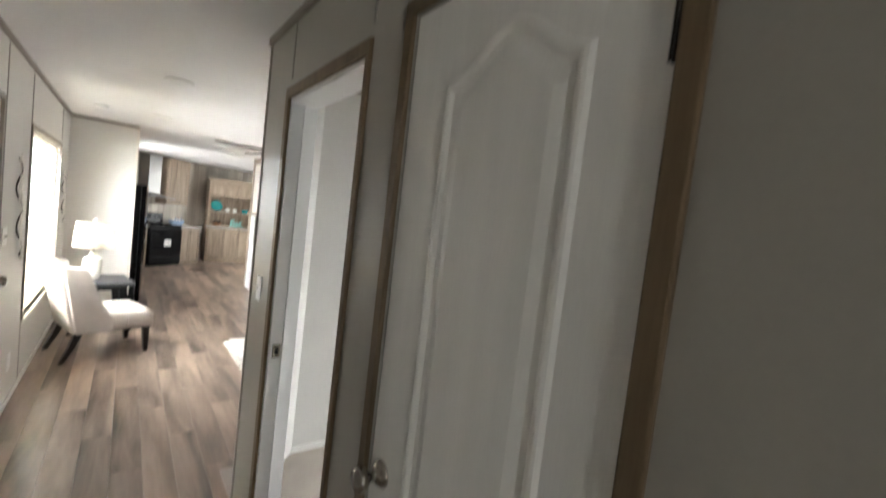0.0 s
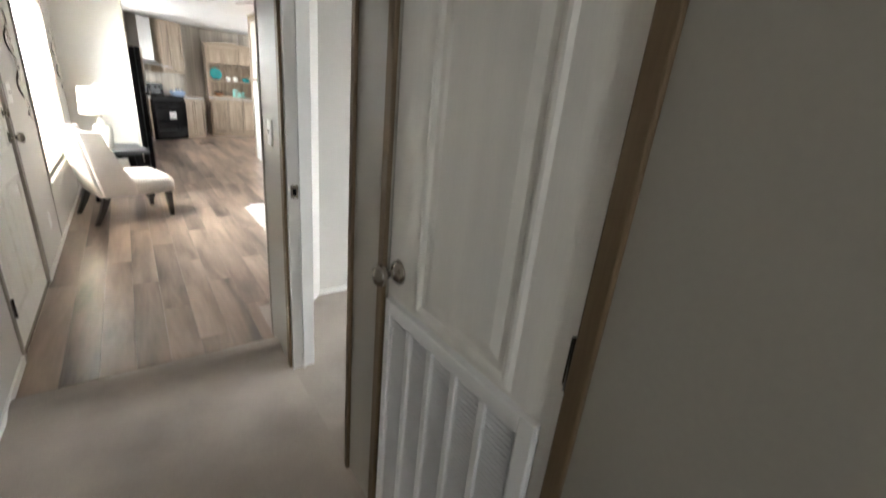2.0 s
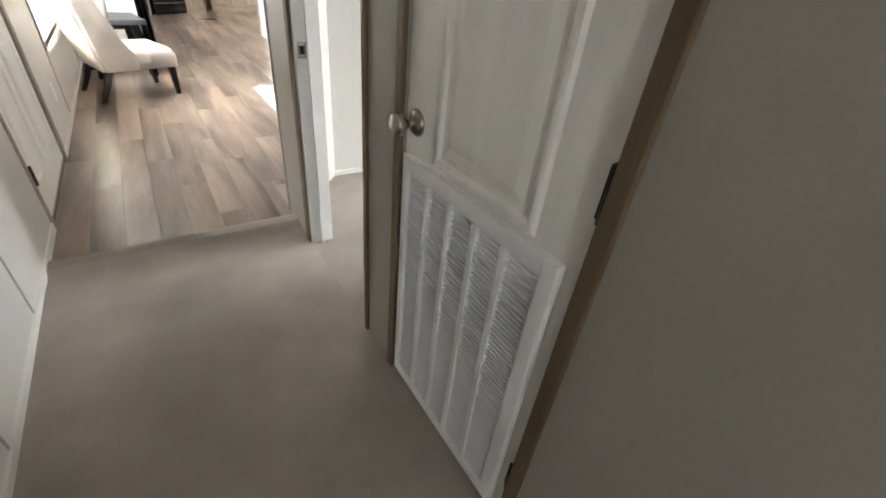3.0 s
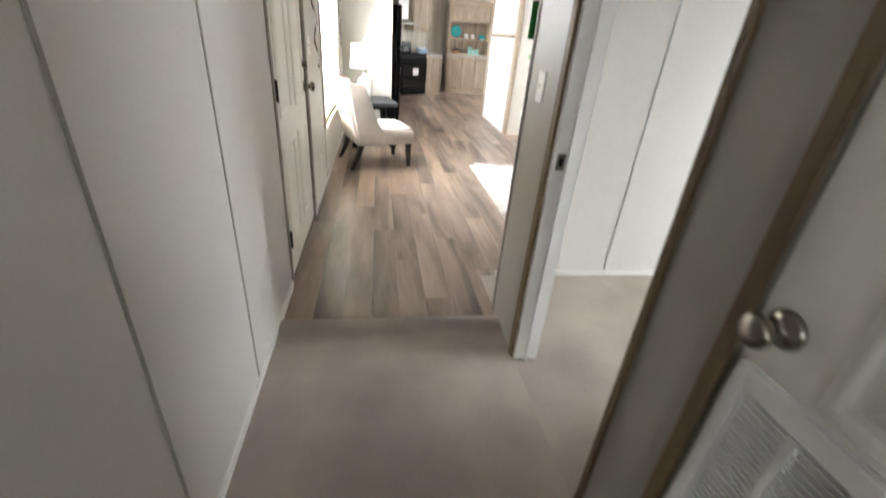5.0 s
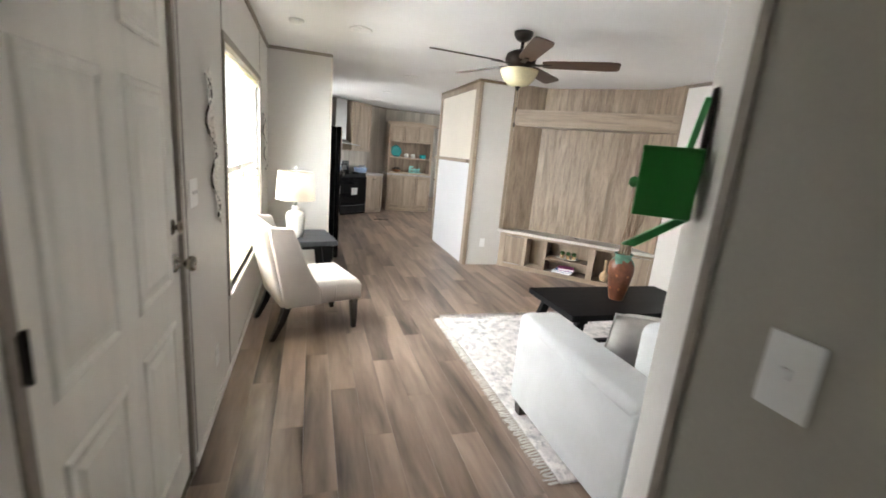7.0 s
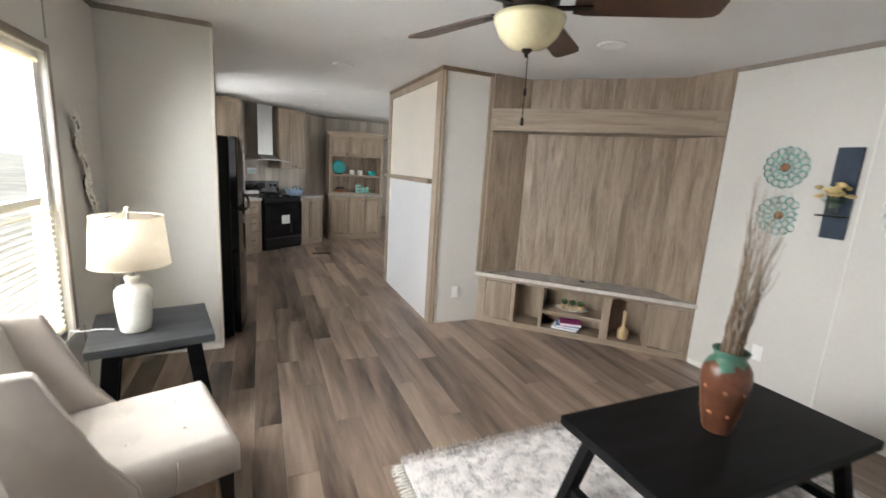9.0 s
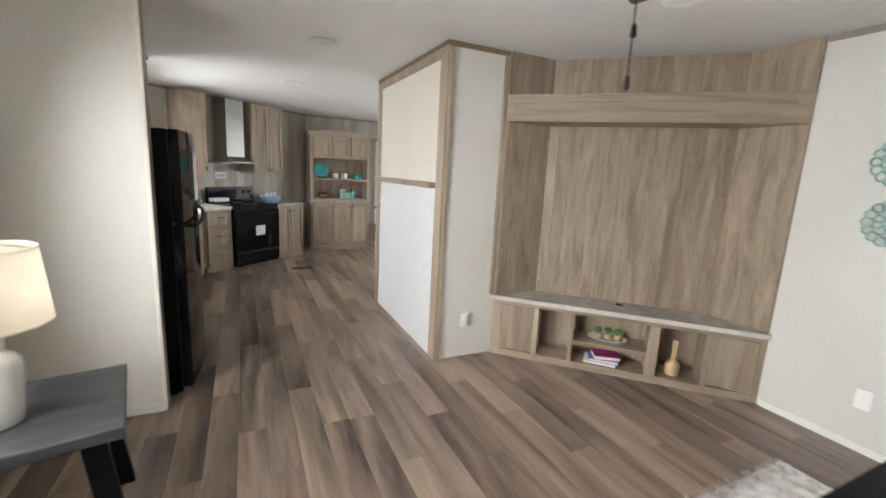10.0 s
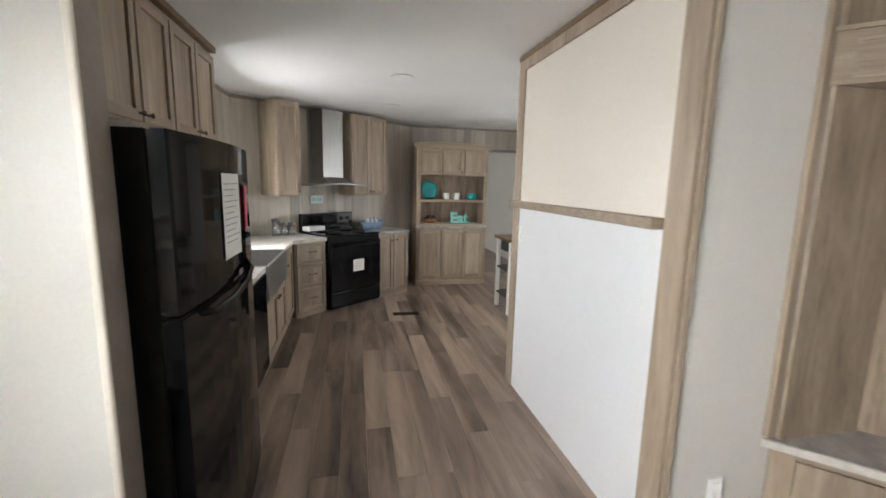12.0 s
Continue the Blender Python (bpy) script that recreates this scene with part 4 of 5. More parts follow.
for k in range(3):
    a = k * 2.09
    rod(b, (0, 0, 0.64), (0.154 * math.cos(a), 0.154 * math.sin(a), 0.613), 0.0025, seg=6)
part("spider", b, STEEL, tl)
b = bm_new()
tube(b, [(-0.10, 0.01, 0.006), (-0.17, 0.03, 0.006), (-0.24, 0.01, 0.006), (-0.30, 0.05, 0.002), (-0.325, 0.07, -0.12), (-0.33, 0.09, -0.24)], 0.004)
part("cord", b, FRAMEW, tl, "white power cord")

# coffee table
ct = thing("coffee_table", "low black-stained rectangular wooden coffee table", "coffee table", pose(2.83, 4.115, 0.012))
part("tabletop", box(bm_new(), -0.64, 0.64, -0.31, 0.31, 0.385, 0.43, 0.005), DKWOOD, ct)
for sx in (-1, 1):
    for sy in (-1, 1):
        b = bm_new()
        bar(b, (sx * 0.60, sy * 0.27, 0.0), (sx * 0.50, sy * 0.22, 0.385), 0.065, 0.045)
        part("leg", b, DKWOOD, ct)
    part("stretcher", box(bm_new(), sx * 0.575 - 0.022, sx * 0.575 + 0.022, -0.23, 0.23, 0.05, 0.095, 0.003), DKWOOD, ct)
    part("cleat", box(bm_new(), sx * 0.50 - 0.035, sx * 0.50 + 0.035, -0.26, 0.26, 0.345, 0.385, 0.003), DKWOOD, ct)
part("stretcher", box(bm_new(), -0.555, 0.555, -0.022, 0.022, 0.05, 0.09, 0.003), DKWOOD, ct)

# vase with twigs
vs = thing("vase", "brown ceramic vase with green drip glaze on the coffee table", "vase", pose(2.80, 4.12, 0.442))
part("body", lathe(bm_new(), [(0, 0), (0.052, 0), (0.057, 0.01), (0.074, 0.09), (0.090, 0.19), (0.096, 0.25), (0.091, 0.295), (0.075, 0.325), (0.062, 0.338), (0.060, 0.352), (0.072, 0.372), (0.069, 0.376), (0.058, 0.362), (0.055, 0.335), (0.0, 0.33)], 44), VASE, vs)
for a in range(7):
    an = a * 0.9
    for z, rr in ((0.10, 0.075), (0.21, 0.092)):
        part("boss", lathe(bm_new(), [(0, -0.003), (0.010, -0.002), (0.009, 0.003), (0.004, 0.004), (0, 0.002)], 14, pose(rr * math.cos(an + z * 5), rr * math.sin(an + z * 5), z, 0, 84, math.degrees(an + z * 5))), COPPER, vs)
rg = random.Random(3)
tw = thing("twig_bundle", "bundle of dry brown and pale twigs in the vase", "dried branches", pose(2.80, 4.12, 0.80))
for i in range(70):
    a, ln = rg.uniform(0, 6.28), rg.uniform(0.30, 0.78)
    sp = rg.uniform(0.01, 0.09)
    pts = []
    for k in range(7):
        f = k / 6
        pts.append((0.035 * math.cos(a) * (1 - f) + sp * f * f * math.cos(a) + rg.uniform(-0.012, 0.012) + 0.05 * f, 0.035 * math.sin(a) * (1 - f) + sp * f * f * math.sin(a) + rg.uniform(-0.012, 0.012), -0.02 + f * ln))
    b = bm_new()
    tube(b, pts, [0.0026 * (1 - 0.75 * k / 6) for k in range(7)], 5)
    part("twig", b, TWIG if i % 3 else TWIGL, tw)

# rug
rug = thing("area_rug", "cream shag rug with grey mottled pattern and knotted fringe", "rug")
b = bm_new()
nx, ny = 110, 96
grid = [[b.verts.new((1.60 + 2.15 * i / nx + 0.004 * noise.noise((i * 0.7, j * 0.7, 2)), 2.90 + 1.99 * j / ny + 0.006 * noise.noise((i * 0.6, j * 0.6, 5)), 0.012 + 0.005 * noise.noise((i * 0.9, j * 0.9, 0)))) for j in range(ny + 1)] for i in range(nx + 1)]
for i in range(nx):
    for j in range(ny):
        b.faces.new((grid[i][j], grid[i + 1][j], grid[i + 1][j + 1], grid[i][j + 1]))
edge = [grid[i][0] for i in range(nx + 1)] + [grid[nx][j] for j in range(1, ny + 1)] + [grid[i][ny] for i in range(nx - 1, -1, -1)] + [grid[0][j] for j in range(ny - 1, 0, -1)]
low = [b.verts.new((v.co.x, v.co.y, 0.001)) for v in edge]
for i in range(len(edge)):
    j = (i + 1) % len(edge)
    b.faces.new((edge[j], edge[i], low[i], low[j]))
part("rug_body", b, RUG, rug, smooth=True)
b = bm_new()
for k in range(96):
    y = 2.91 + k * 0.0205
    for q in range(2):
        tube(b, [(1.605, y, 0.008), (1.575, y + rg.uniform(-0.004, 0.004), 0.007), (1.535 + rg.uniform(-0.01, 0.01), y + rg.uniform(-0.012, 0.012), 0.004)], [0.004, 0.0045, 0.002], 5)
tagged(part("fringe", b, PILLOWW, rug, "white knotted fringe"), kind="stuff")
b = bm_new()
for k in range(5200):
    x, y = rg.uniform(1.60, 3.75), rg.choice((rg.uniform(4.84, 4.91), rg.uniform(4.0, 4.90)))
    a = rg.uniform(0, 6.28)
    tip = (x + 0.012 * math.cos(a), y + 0.012 * math.sin(a), 0.012 + rg.uniform(0.008, 0.02))
    va, vb, vc = b.verts.new((x - 0.004, y, 0.008)), b.verts.new((x + 0.004, y + 0.003, 0.008)), b.verts.new(tip)
    b.faces.new((va, vb, vc))
tagged(part("shag_tuft", b, RUG, rug), kind="stuff")

# sofa: back against wall_sofa
sf = thing("sofa", "pale grey upholstered sofa with broad track arms", "sofa", pose(0, 0, 0.0))


def soft(name, x0, x1, y0, y1, z0, z1, r, mat=SOFA, parent=sf, m=None, puff=0.0, label=""):
    b = bm_new()
    box(b, x0, x1, y0, y1, z0, z1, r, 4, m)
    if puff:
        cx, cy = (x0 + x1) / 2, (y0 + y1) / 2
        for v in b.verts:
            if v.co.z > (z0 + z1) / 2:
                v.co.z += puff * (1 - ((v.co.x - cx) / (x1 - x0) * 2) ** 2) * (1 - ((v.co.y - cy) / (y1 - y0) * 2) ** 2)
    return part(name, b, mat, parent, label, smooth=True)


for x0, x1 in ((1.605, 1.845), (3.56, 3.80)):
    soft("arm", x0, x1, 2.56, 3.50, 0.09, 0.60, 0.03)
    soft("arm_pad", x0 - 0.002, x1 + 0.002, 2.565, 3.503, 0.535, 0.62, 0.04)
soft("base", 1.846, 3.559, 2.56, 3.44, 0.09, 0.27, 0.02)
for x0, x1 in ((1.85, 2.70), (2.705, 3.555)):
    soft("seat_cushion", x0, x1, 2.80, 3.47, 0.272, 0.43, 0.045, puff=0.02)
    soft("back_cushion", x0, x1, 2.70, 2.90, 0.43, 0.82, 0.06)
soft("back_frame", 1.846, 3.559, 2.55, 2.70, 0.27, 0.80, 0.04)
for x in (1.66, 3.74):
    for y in (2.64, 3.43):
        part("foot", bar(bm_new(), (x, y, 0.0 if y < 2.9 else 0.013), (x, y, 0.092), 0.05, 0.05, 0.065, 0.065), LEG, sf)


def pillow(mat, label, m):
    b = bm_new()
    n = 14
    top_v, bot = {}, {}
    for i in range(n + 1):
        for j in range(n + 1):
            u, v = i / n * 2 - 1, j / n * 2 - 1
            h = 0.075 * ((1 - u ** 4) * (1 - v ** 4)) ** 0.6
            pin = 1 - 0.06 * (1 - abs(u)) * abs(v) ** 2 - 0.06 * (1 - abs(v)) * abs(u) ** 2
            p = (u * 0.22 * pin, v * 0.22 * pin)
            top_v[i, j] = b.verts.new((*p, h))
            bot[i, j] = top_v[i, j] if i in (0, n) or j in (0, n) else b.verts.new((*p, -h))
    for i in range(n):
        for j in range(n):
            b.faces.new((top_v[i, j], top_v[i + 1, j], top_v[i + 1, j + 1], top_v[i, j + 1]))
            b.faces.new((bot[i, j + 1], bot[i + 1, j + 1], bot[i + 1, j], bot[i, j]))
    t = thing("throw_pillow", label, "pillow", m, "pillows on the sofa")
    part("cover", b, mat, t, smooth=True)
    part("piping", tube(bm_new(), [(0.22 * x, 0.22 * y, 0) for x, y in ((-1, -1), (0, -0.95), (1, -1), (0.95, 0), (1, 1), (0, 0.95), (-1, 1), (-0.95, 0))], 0.005, closed=True), mat, t)


pillow(PILLOWG, "grey velvet throw pillow leaning on the sofa back", pose(2.10, 3.03, 0.60, 58, 0, 150))
pillow(PILLOWW, "white knitted throw pillow with a dark stripe", pose(2.42, 3.05, 0.63, 68, 0, 190))

# green box lantern on the angled wall
GW = pose(1.325, 2.277, 1.43, 0, 0, 47)
gb = thing("wall_lantern", "dark green box wall lantern with bright green arms", "wall decoration", GW)
part("box", box(bm_new(), -0.10, 0.05, 0.012, 0.130, -0.075, 0.075, 0.003), GREEN, gb)
part("lid", box(bm_new(), -0.101, 0.051, 0.011, 0.131, 0.069, 0.078, 0.002), GREEN, gb)
part("knob", lathe(bm_new(), [(0, 0), (0.012, 0.002), (0.014, 0.010), (0.008, 0.018), (0, 0.02)], 14, pose(-0.03, 0.130, -0.005, -90, 0, 0)), GREEN, gb)
part("back_plate", lathe(bm_new(), [(0, 0.0), (0.075, 0.0), (0.072, 0.01), (0, 0.012)], 28, pose(0.05, 0.0, 0.10, -90, 0, 0) @ Matrix.Diagonal((0.7, 1.7, 1, 1))), BRONZE, gb, "dark oval back plate")
part("arm", bar(bm_new(), (0.05, 0.015, 0.20), (0.02, 0.035, 0.080), 0.034, 0.014), GREENL, gb, "bright green strap")
part("arm", bar(bm_new(), (-0.04, 0.125, -0.155), (0.02, 0.02, -0.085), 0.030, 0.030), GREENL, gb, "bright green strap")

# ceiling fan
fan = thing("ceiling_fan", "bronze five-blade ceiling fan with a cream glass bowl light", "ceiling fan", pose(1.975, 4.65, 0))
part("canopy", lathe(bm_new(), [(0.0, 2.389), (0.072, 2.389), (0.070, 2.365), (0.050, 2.335), (0.024, 2.322), (0.0, 2.321)], 28), BRONZE, fan)
part("downrod", rod(bm_new(), (0, 0, 2.255), (0, 0, 2.325), 0.013), BRONZE, fan)
part("motor", lathe(bm_new(), [(0.0, 2.262), (0.06, 2.258), (0.105, 2.235), (0.118, 2.20), (0.112, 2.165), (0.085, 2.145), (0.075, 2.125), (0.0, 2.122)], 32), BRONZE, fan)
part("light_bowl", lathe(bm_new(), [(0.138, 2.118), (0.146, 2.120), (0.142, 2.10), (0.118, 2.05), (0.082, 2.015), (0.035, 2.002), (0.0, 2.0)], 36), GLASSW, fan, "cream alabaster glass bowl")
part("finial", lathe(bm_new(), [(0.024, 2.004), (0.020, 1.994), (0.010, 1.986), (0.006, 1.972), (0, 1.970)], 16), BRONZE, fan)
part("pull_chain", tube(bm_new(), [(0.008, 0, 1.975), (0.01, 0.002, 1.87), (0.008, 0, 1.74)], 0.0022), BRONZE, fan)
part("chain_fob", lathe(bm_new(), [(0, 0), (0.008, 0.006), (0.006, 0.03), (0, 0.04)], 10, pose(0.008, 0, 1.70)), BRONZE, fan)
part("chain_fob", lathe(bm_new(), [(0, 0), (0.008, 0.006), (0.006, 0.03), (0, 0.04)], 10, pose(0.010, 0, 1.82)), BRONZE, fan)
for k in range(5):
    R = Matrix.Rotation(radians(-33 + 72 * k), 4, "Z")
    b = bm_new()
    prism(b, [(0.17, -0.045), (0.22, -0.058), (0.66, -0.070), (0.705, -0.062), (0.72, -0.04), (0.72, 0.04), (0.705, 0.062), (0.66, 0.070), (0.22, 0.058), (0.17, 0.045)], -0.004, 0.004, R @ Matrix.Translation((0, 0, 2.165)) @ Matrix.Rotation(radians(-12), 4, "X"))
    bl = part("blade", b, BLADE, fan)
    b = bm_new()
    box(b, 0.085, 0.24, -0.018, 0.018, -0.010, -0.004, 0.002, m=R @ Matrix.Translation((0, 0, 2.165)) @ Matrix.Rotation(radians(-6), 4, "X"))
    part("blade_iron", b, BRONZE, bl)

# ---- wall decorations ----


def metal_flower(z, y, r, tilt):
    t = thing("wall_medallion", "openwork verdigris metal flower medallion on the wall", "wall art", pose(EAST - 0.012, y, z, 0, -90, tilt), "metal flower medallions")
    for n_, r0, r1, w in ((16, 0.62, 1.0, 0.16), (12, 0.34, 0.66, 0.14), (8, 0.14, 0.36, 0.10)):
        for k in range(n_):
            a = 2 * math.pi * k / n_ + (0.2 if n_ == 12 else 0)
            c, h = (r0 + r1) / 2 * r, (r1 - r0) / 2 * r
            pts = []
            for q in range(10):
                f = 2 * math.pi * q / 10
                u, v = c + h * math.cos(f), w * r * math.sin(f) * (1 + 0.3 * math.cos(f))
                pts.append((u * math.cos(a) - v * math.sin(a), u * math.sin(a) + v * math.cos(a), 0.004 + 0.01 * (1 - u / r)))
            part("petal", tube(bm_new(), pts, 0.0058, 5, True), PATINA, t)
    part("hub", lathe(bm_new(), [(0, 0), (0.23 * r, 0.004), (0.19 * r, 0.018), (0, 0.024)], 18), COPPER, t, "rusty copper hub")


metal_flower(1.655, 4.86, 0.14, 0)
metal_flower(1.325, 4.842, 0.135, 12)

ms = thing("wall_mirror", "round mirror in a broad white openwork frame", "mirror", pose(EAST - 0.006, 3.93, 1.45, 0, -90, 0))
part("mirror_glass", prism(bm_new(), [(0.175 * math.cos(i * math.pi / 32), 0.175 * math.sin(i * math.pi / 32)) for i in range(64)], 0.0, 0.006), MIRROR, ms)
part("rim", tube(bm_new(), [(0.178 * math.cos(i * math.pi / 24), 0.178 * math.sin(i * math.pi / 24), 0.008) for i in range(48)], 0.007, closed=True), FRAMEW, ms)
for n_, r0, w in ((26, 0.215, 0.030), (30, 0.265, 0.032), (34, 0.312, 0.032), (38, 0.355, 0.030)):
    for k in range(n_):
        a = 2 * math.pi * (k + (n_ % 4) * 0.25) / n_
        c = Vector((r0 * math.cos(a), r0 * math.sin(a), 0.006))
        part("loop", tube(bm_new(), [c + Vector((w * math.cos(q * 0.785), w * math.sin(q * 0.785), 0.003 * math.sin(q))) for q in range(8)], 0.0055, 5, True), FRAMEW, ms)

sc = thing("wall_sconce", "dark slate board sconce holding a jar of dried flowers", "wall sconce", pose(EAST, 4.525, 1.50, 0, 0, -90))
part("board", box(bm_new(), -0.065, 0.065, -0.018, 0, -0.285, 0.285, 0.003), NAVY, sc)
part("bracket", box(bm_new(), -0.06, 0.06, -0.13, -0.018, -0.145, -0.135, 0.002), BLACKM, sc)
part("clamp_ring", tube(bm_new(), [(0.045 * math.cos(i * 0.4189), -0.072 + 0.045 * math.sin(i * 0.4189), -0.05) for i in range(15)], 0.003, closed=True), BLACKM, sc)
jar = thing("mason_jar", "small clear jar standing on the sconce bracket", "jar", pose(EAST - 0.072, 4.525, 1.366))
part("glass_body", lathe(bm_new(), [(0, 0), (0.036, 0.0), (0.040, 0.01), (0.040, 0.08), (0.030, 0.10), (0.030, 0.115), (0.026, 0.115), (0.026, 0.098), (0.036, 0.078), (0.036, 0.008), (0, 0.006)], 24), GLASS, jar)
bq = thing("flower_bunch", "bunch of dried yellow flowers in the jar", "dried flowers", pose(EAST - 0.072, 4.525, 1.47))
for k in range(26):
    a, r = rg.uniform(0, 6.28), rg.uniform(0.0, 0.085)
    z = rg.uniform(0.02, 0.09) - r * 0.4
    x, y = r * math.cos(a) * 0.7, r * math.sin(a) * 1.3
    part("stem", rod(bm_new(), (x * 0.1, y * 0.1, -0.06), (x, y, z), 0.0012, seg=5), LEAF, bq)
    b = bm_new()
    lathe(b, [(0, -0.006), (0.014, -0.002), (0.024, 0.008), (0.019, 0.012), (0.010, 0.008), (0, 0.011)], 9, pose(x, y, z, rg.uniform(-35, 35), rg.uniform(-35, 35), 0))
    part("blossom", b, PETALY, bq)


def vine(y0, z0, y1, z1, label):
    t = thing("wall_vine", label, "wall art")
    n = 17
    pts = [(0.014 + 0.012 * math.sin(k), y0 + (y1 - y0) * k / (n - 1) + 0.025 * math.sin(k * 0.9), z0 + (z1 - z0) * k / (n - 1)) for k in range(n)]
    part("stem", tube(bm_new(), pts, 0.005), BRONZE, t)
    for k, p in enumerate(pts):
        for s in (-1, 1):
            b = bm_new()
            for q in range(5):
                a = q * 1.257 + k
                c = Vector((0.020, p[1] + s * 0.022, p[2] + s * 0.008))
                tip = c + Vector((rg.uniform(0.004, 0.016), 0.032 * math.cos(a), 0.032 * math.sin(a)))
                side = Vector((0, -math.sin(a), math.cos(a))) * 0.010
                vsx = [b.verts.new(v) for v in (c, (c + tip) / 2 + side, tip, (c + tip) / 2 - side)]
                bk = [b.verts.new(v.co - Vector((0.002, 0, 0))) for v in vsx]
                b.faces.new(vsx)
                b.faces.new(bk[::-1])
                for i in range(4):
                    b.faces.new((vsx[i], bk[i], bk[(i + 1) % 4], vsx[(i + 1) % 4]))
            bmesh.ops.recalc_face_normals(b, faces=b.faces)
            part("blossom", b, PETAL, t)


vine(3.72, 1.70, 3.88, 1.03, "hanging dark vine with pale paper flowers beside the entry door")
vine(6.08, 1.67, 6.27, 1.12, "hanging vine with pale paper flowers beside the window")

# ---- things in the media unit ----


def ec_pose(x, y, z, rz=0):
    return EC @ pose(x, y, z, 0, 0, rz)


dish = thing("oval_dish", "white oval dish holding small potted succulents", "dish", ec_pose(0.92, 0.13, 0.232))
part("body", lathe(bm_new(), [(0, 0), (0.06, 0), (0.10, 0.010), (0.135, 0.024), (0.130, 0.026), (0.09, 0.014), (0, 0.008)], 32, Matrix.Diagonal((1.15, 0.7, 1, 1))), CERAM, dish)
for k, x in enumerate((-0.075, 0.0, 0.075)):
    pt = thing("potted_succulent", "tiny tan pot with a green succulent on the dish", "plant", ec_pose(0.92 + x, 0.13, 0.243), "succulents on the dish")
    part("pot", lathe(bm_new(), [(0, 0), (0.022, 0), (0.030, 0.045), (0.026, 0.045), (0, 0.038)], 18), TAN, pt)
    for q in range(14):
        a, el = q * 2.4, 0.3 + 0.07 * q
        b = bm_new()
        tube(b, [(0, 0, 0.036), (0.022 * math.cos(a) * math.cos(el), 0.022 * math.sin(a) * math.cos(el), 0.05 + 0.025 * math.sin(el)), (0.036 * math.cos(a) * math.cos(el), 0.036 * math.sin(a) * math.cos(el), 0.06 + 0.04 * math.sin(el))], [0.005, 0.009, 0.002], 6)
        part("leaf", b, LEAF, pt)
for k, (mat, w, d, h, rz, lab) in enumerate(((PAPER, 0.24, 0.17, 0.018, -4, "white paperback magazine lying in the cubby"), (BLUE, 0.22, 0.16, 0.022, 3, "blue hardback book lying on another"), (PINK, 0.20, 0.15, 0.030, 12, "magenta patterned book on top of the pile"))):
    z = 0.053 + (0, 0.019, 0.042)[k]
    bk = thing("book", lab, "book", ec_pose(0.88 + 0.02 * k, 0.12, z, rz), "books in the cubby")
    part("pages", box(bm_new(), -w / 2 + 0.004, w / 2 - 0.004, -d / 2 + 0.004, d / 2 - 0.002, 0.003, h - 0.003), PAPER, bk)
    b = bm_new()
    box(b, -w / 2, w / 2, -d / 2, d / 2, 0, 0.003)
    box(b, -w / 2, w / 2, -d / 2, d / 2, h - 0.003, h)
    box(b, -w / 2, w / 2, d / 2 - 0.003, d / 2, 0.003, h - 0.003)
    part("cover", b, mat, bk)
bt = thing("wooden_bottle", "pale turned wooden bottle vase in the tall cubby", "vase", ec_pose(1.395, 0.12, 0.053))
part("body", lathe(bm_new(), [(0, 0), (0.040, 0), (0.046, 0.008), (0.050, 0.055), (0.048, 0.085), (0.036, 0.10), (0.020, 0.112), (0.015, 0.13), (0.015, 0.20), (0.019, 0.262), (0.014, 0.266), (0, 0.258)], 28), TAN, bt)

# ---- kitchen ----
CT = 0.87


def shaker(parent, name, x0, x1, z0, z1, y=0.0, mat=OAK, rail=0.05, handle=None):
    """A framed door or drawer front; its face looks along -y of the parent."""
    d = part(name, box(bm_new(), x0, x1, y - 0.010, y, z0, z1), mat, parent)
    for a, b_, c, e in ((x0, x0 + rail, z0, z1), (x1 - rail, x1, z0, z1)):
        part("stile", box(bm_new(), a, b_, y - 0.024, y - 0.010, c, e, 0.002), mat, d)
    for c, e in ((z0, z0 + rail), (z1 - rail, z1)):
        part("rail", box(bm_new(), x0 + rail, x1 - rail, y - 0.024, y - 0.010, c, e, 0.002), OAKH, d)
    if handle:
        hx, hz, kind = handle
        b = bm_new()
        if kind == "knob":
            lathe(b, [(0.006, 0), (0.006, 0.012), (0.013, 0.018), (0.012, 0.026), (0, 0.028)], 14, pose(hx, y - 0.024, hz, 90, 0, 0))
        else:
            tube(b, [(hx - 0.045, y - 0.024, hz), (hx - 0.045, y - 0.047, hz), (hx + 0.045, y - 0.047, hz), (hx + 0.045, y - 0.024, hz)], 0.0045)
        part("handle", b, NICKEL, d, "satin nickel handle")
    return d


def unit(name, label, m, w, depth, z0, z1, group, toe=0.0):
    t = thing(name, label, "cabinet", m, group)
    part("body", box(bm_new(), 0, w, 0.0, depth, z0 + toe, z1, 0.002), OAK, t)
    if toe:
        part("plinth", box(bm_new(), 0.005, w - 0.005, 0.02 if toe > 0.06 else 0.004, depth, 0.0, z0 + toe), OAKH, t)
    return t


# refrigerator
fr = thing("refrigerator", "black top-freezer refrigerator with curved doors", "refrigerator", pose(0, 0, 0))
part("body", box(bm_new(), 0.03, 0.735, 6.735, 7.60, 0.03, 1.645, 0.006), BLACKM, fr)


def fridge_door(z0, z1):
    b = bm_new()
    out = [(0.74, 6.735), (0.785, 6.735)] + [(0.793 + 0.032 * math.sin(math.pi * k / 10), 6.742 + 0.856 * k / 10) for k in range(11)] + [(0.74, 7.60)]
    prism(b, out, z0, z1)
    bmesh.ops.bevel(b, geom=[e for e in b.edges if abs(e.verts[0].co.z - e.verts[1].co.z) < 1e-5], offset=0.006, segments=2, affect="EDGES")
    return part("door", b, BLACK, fr, "glossy black curved door")


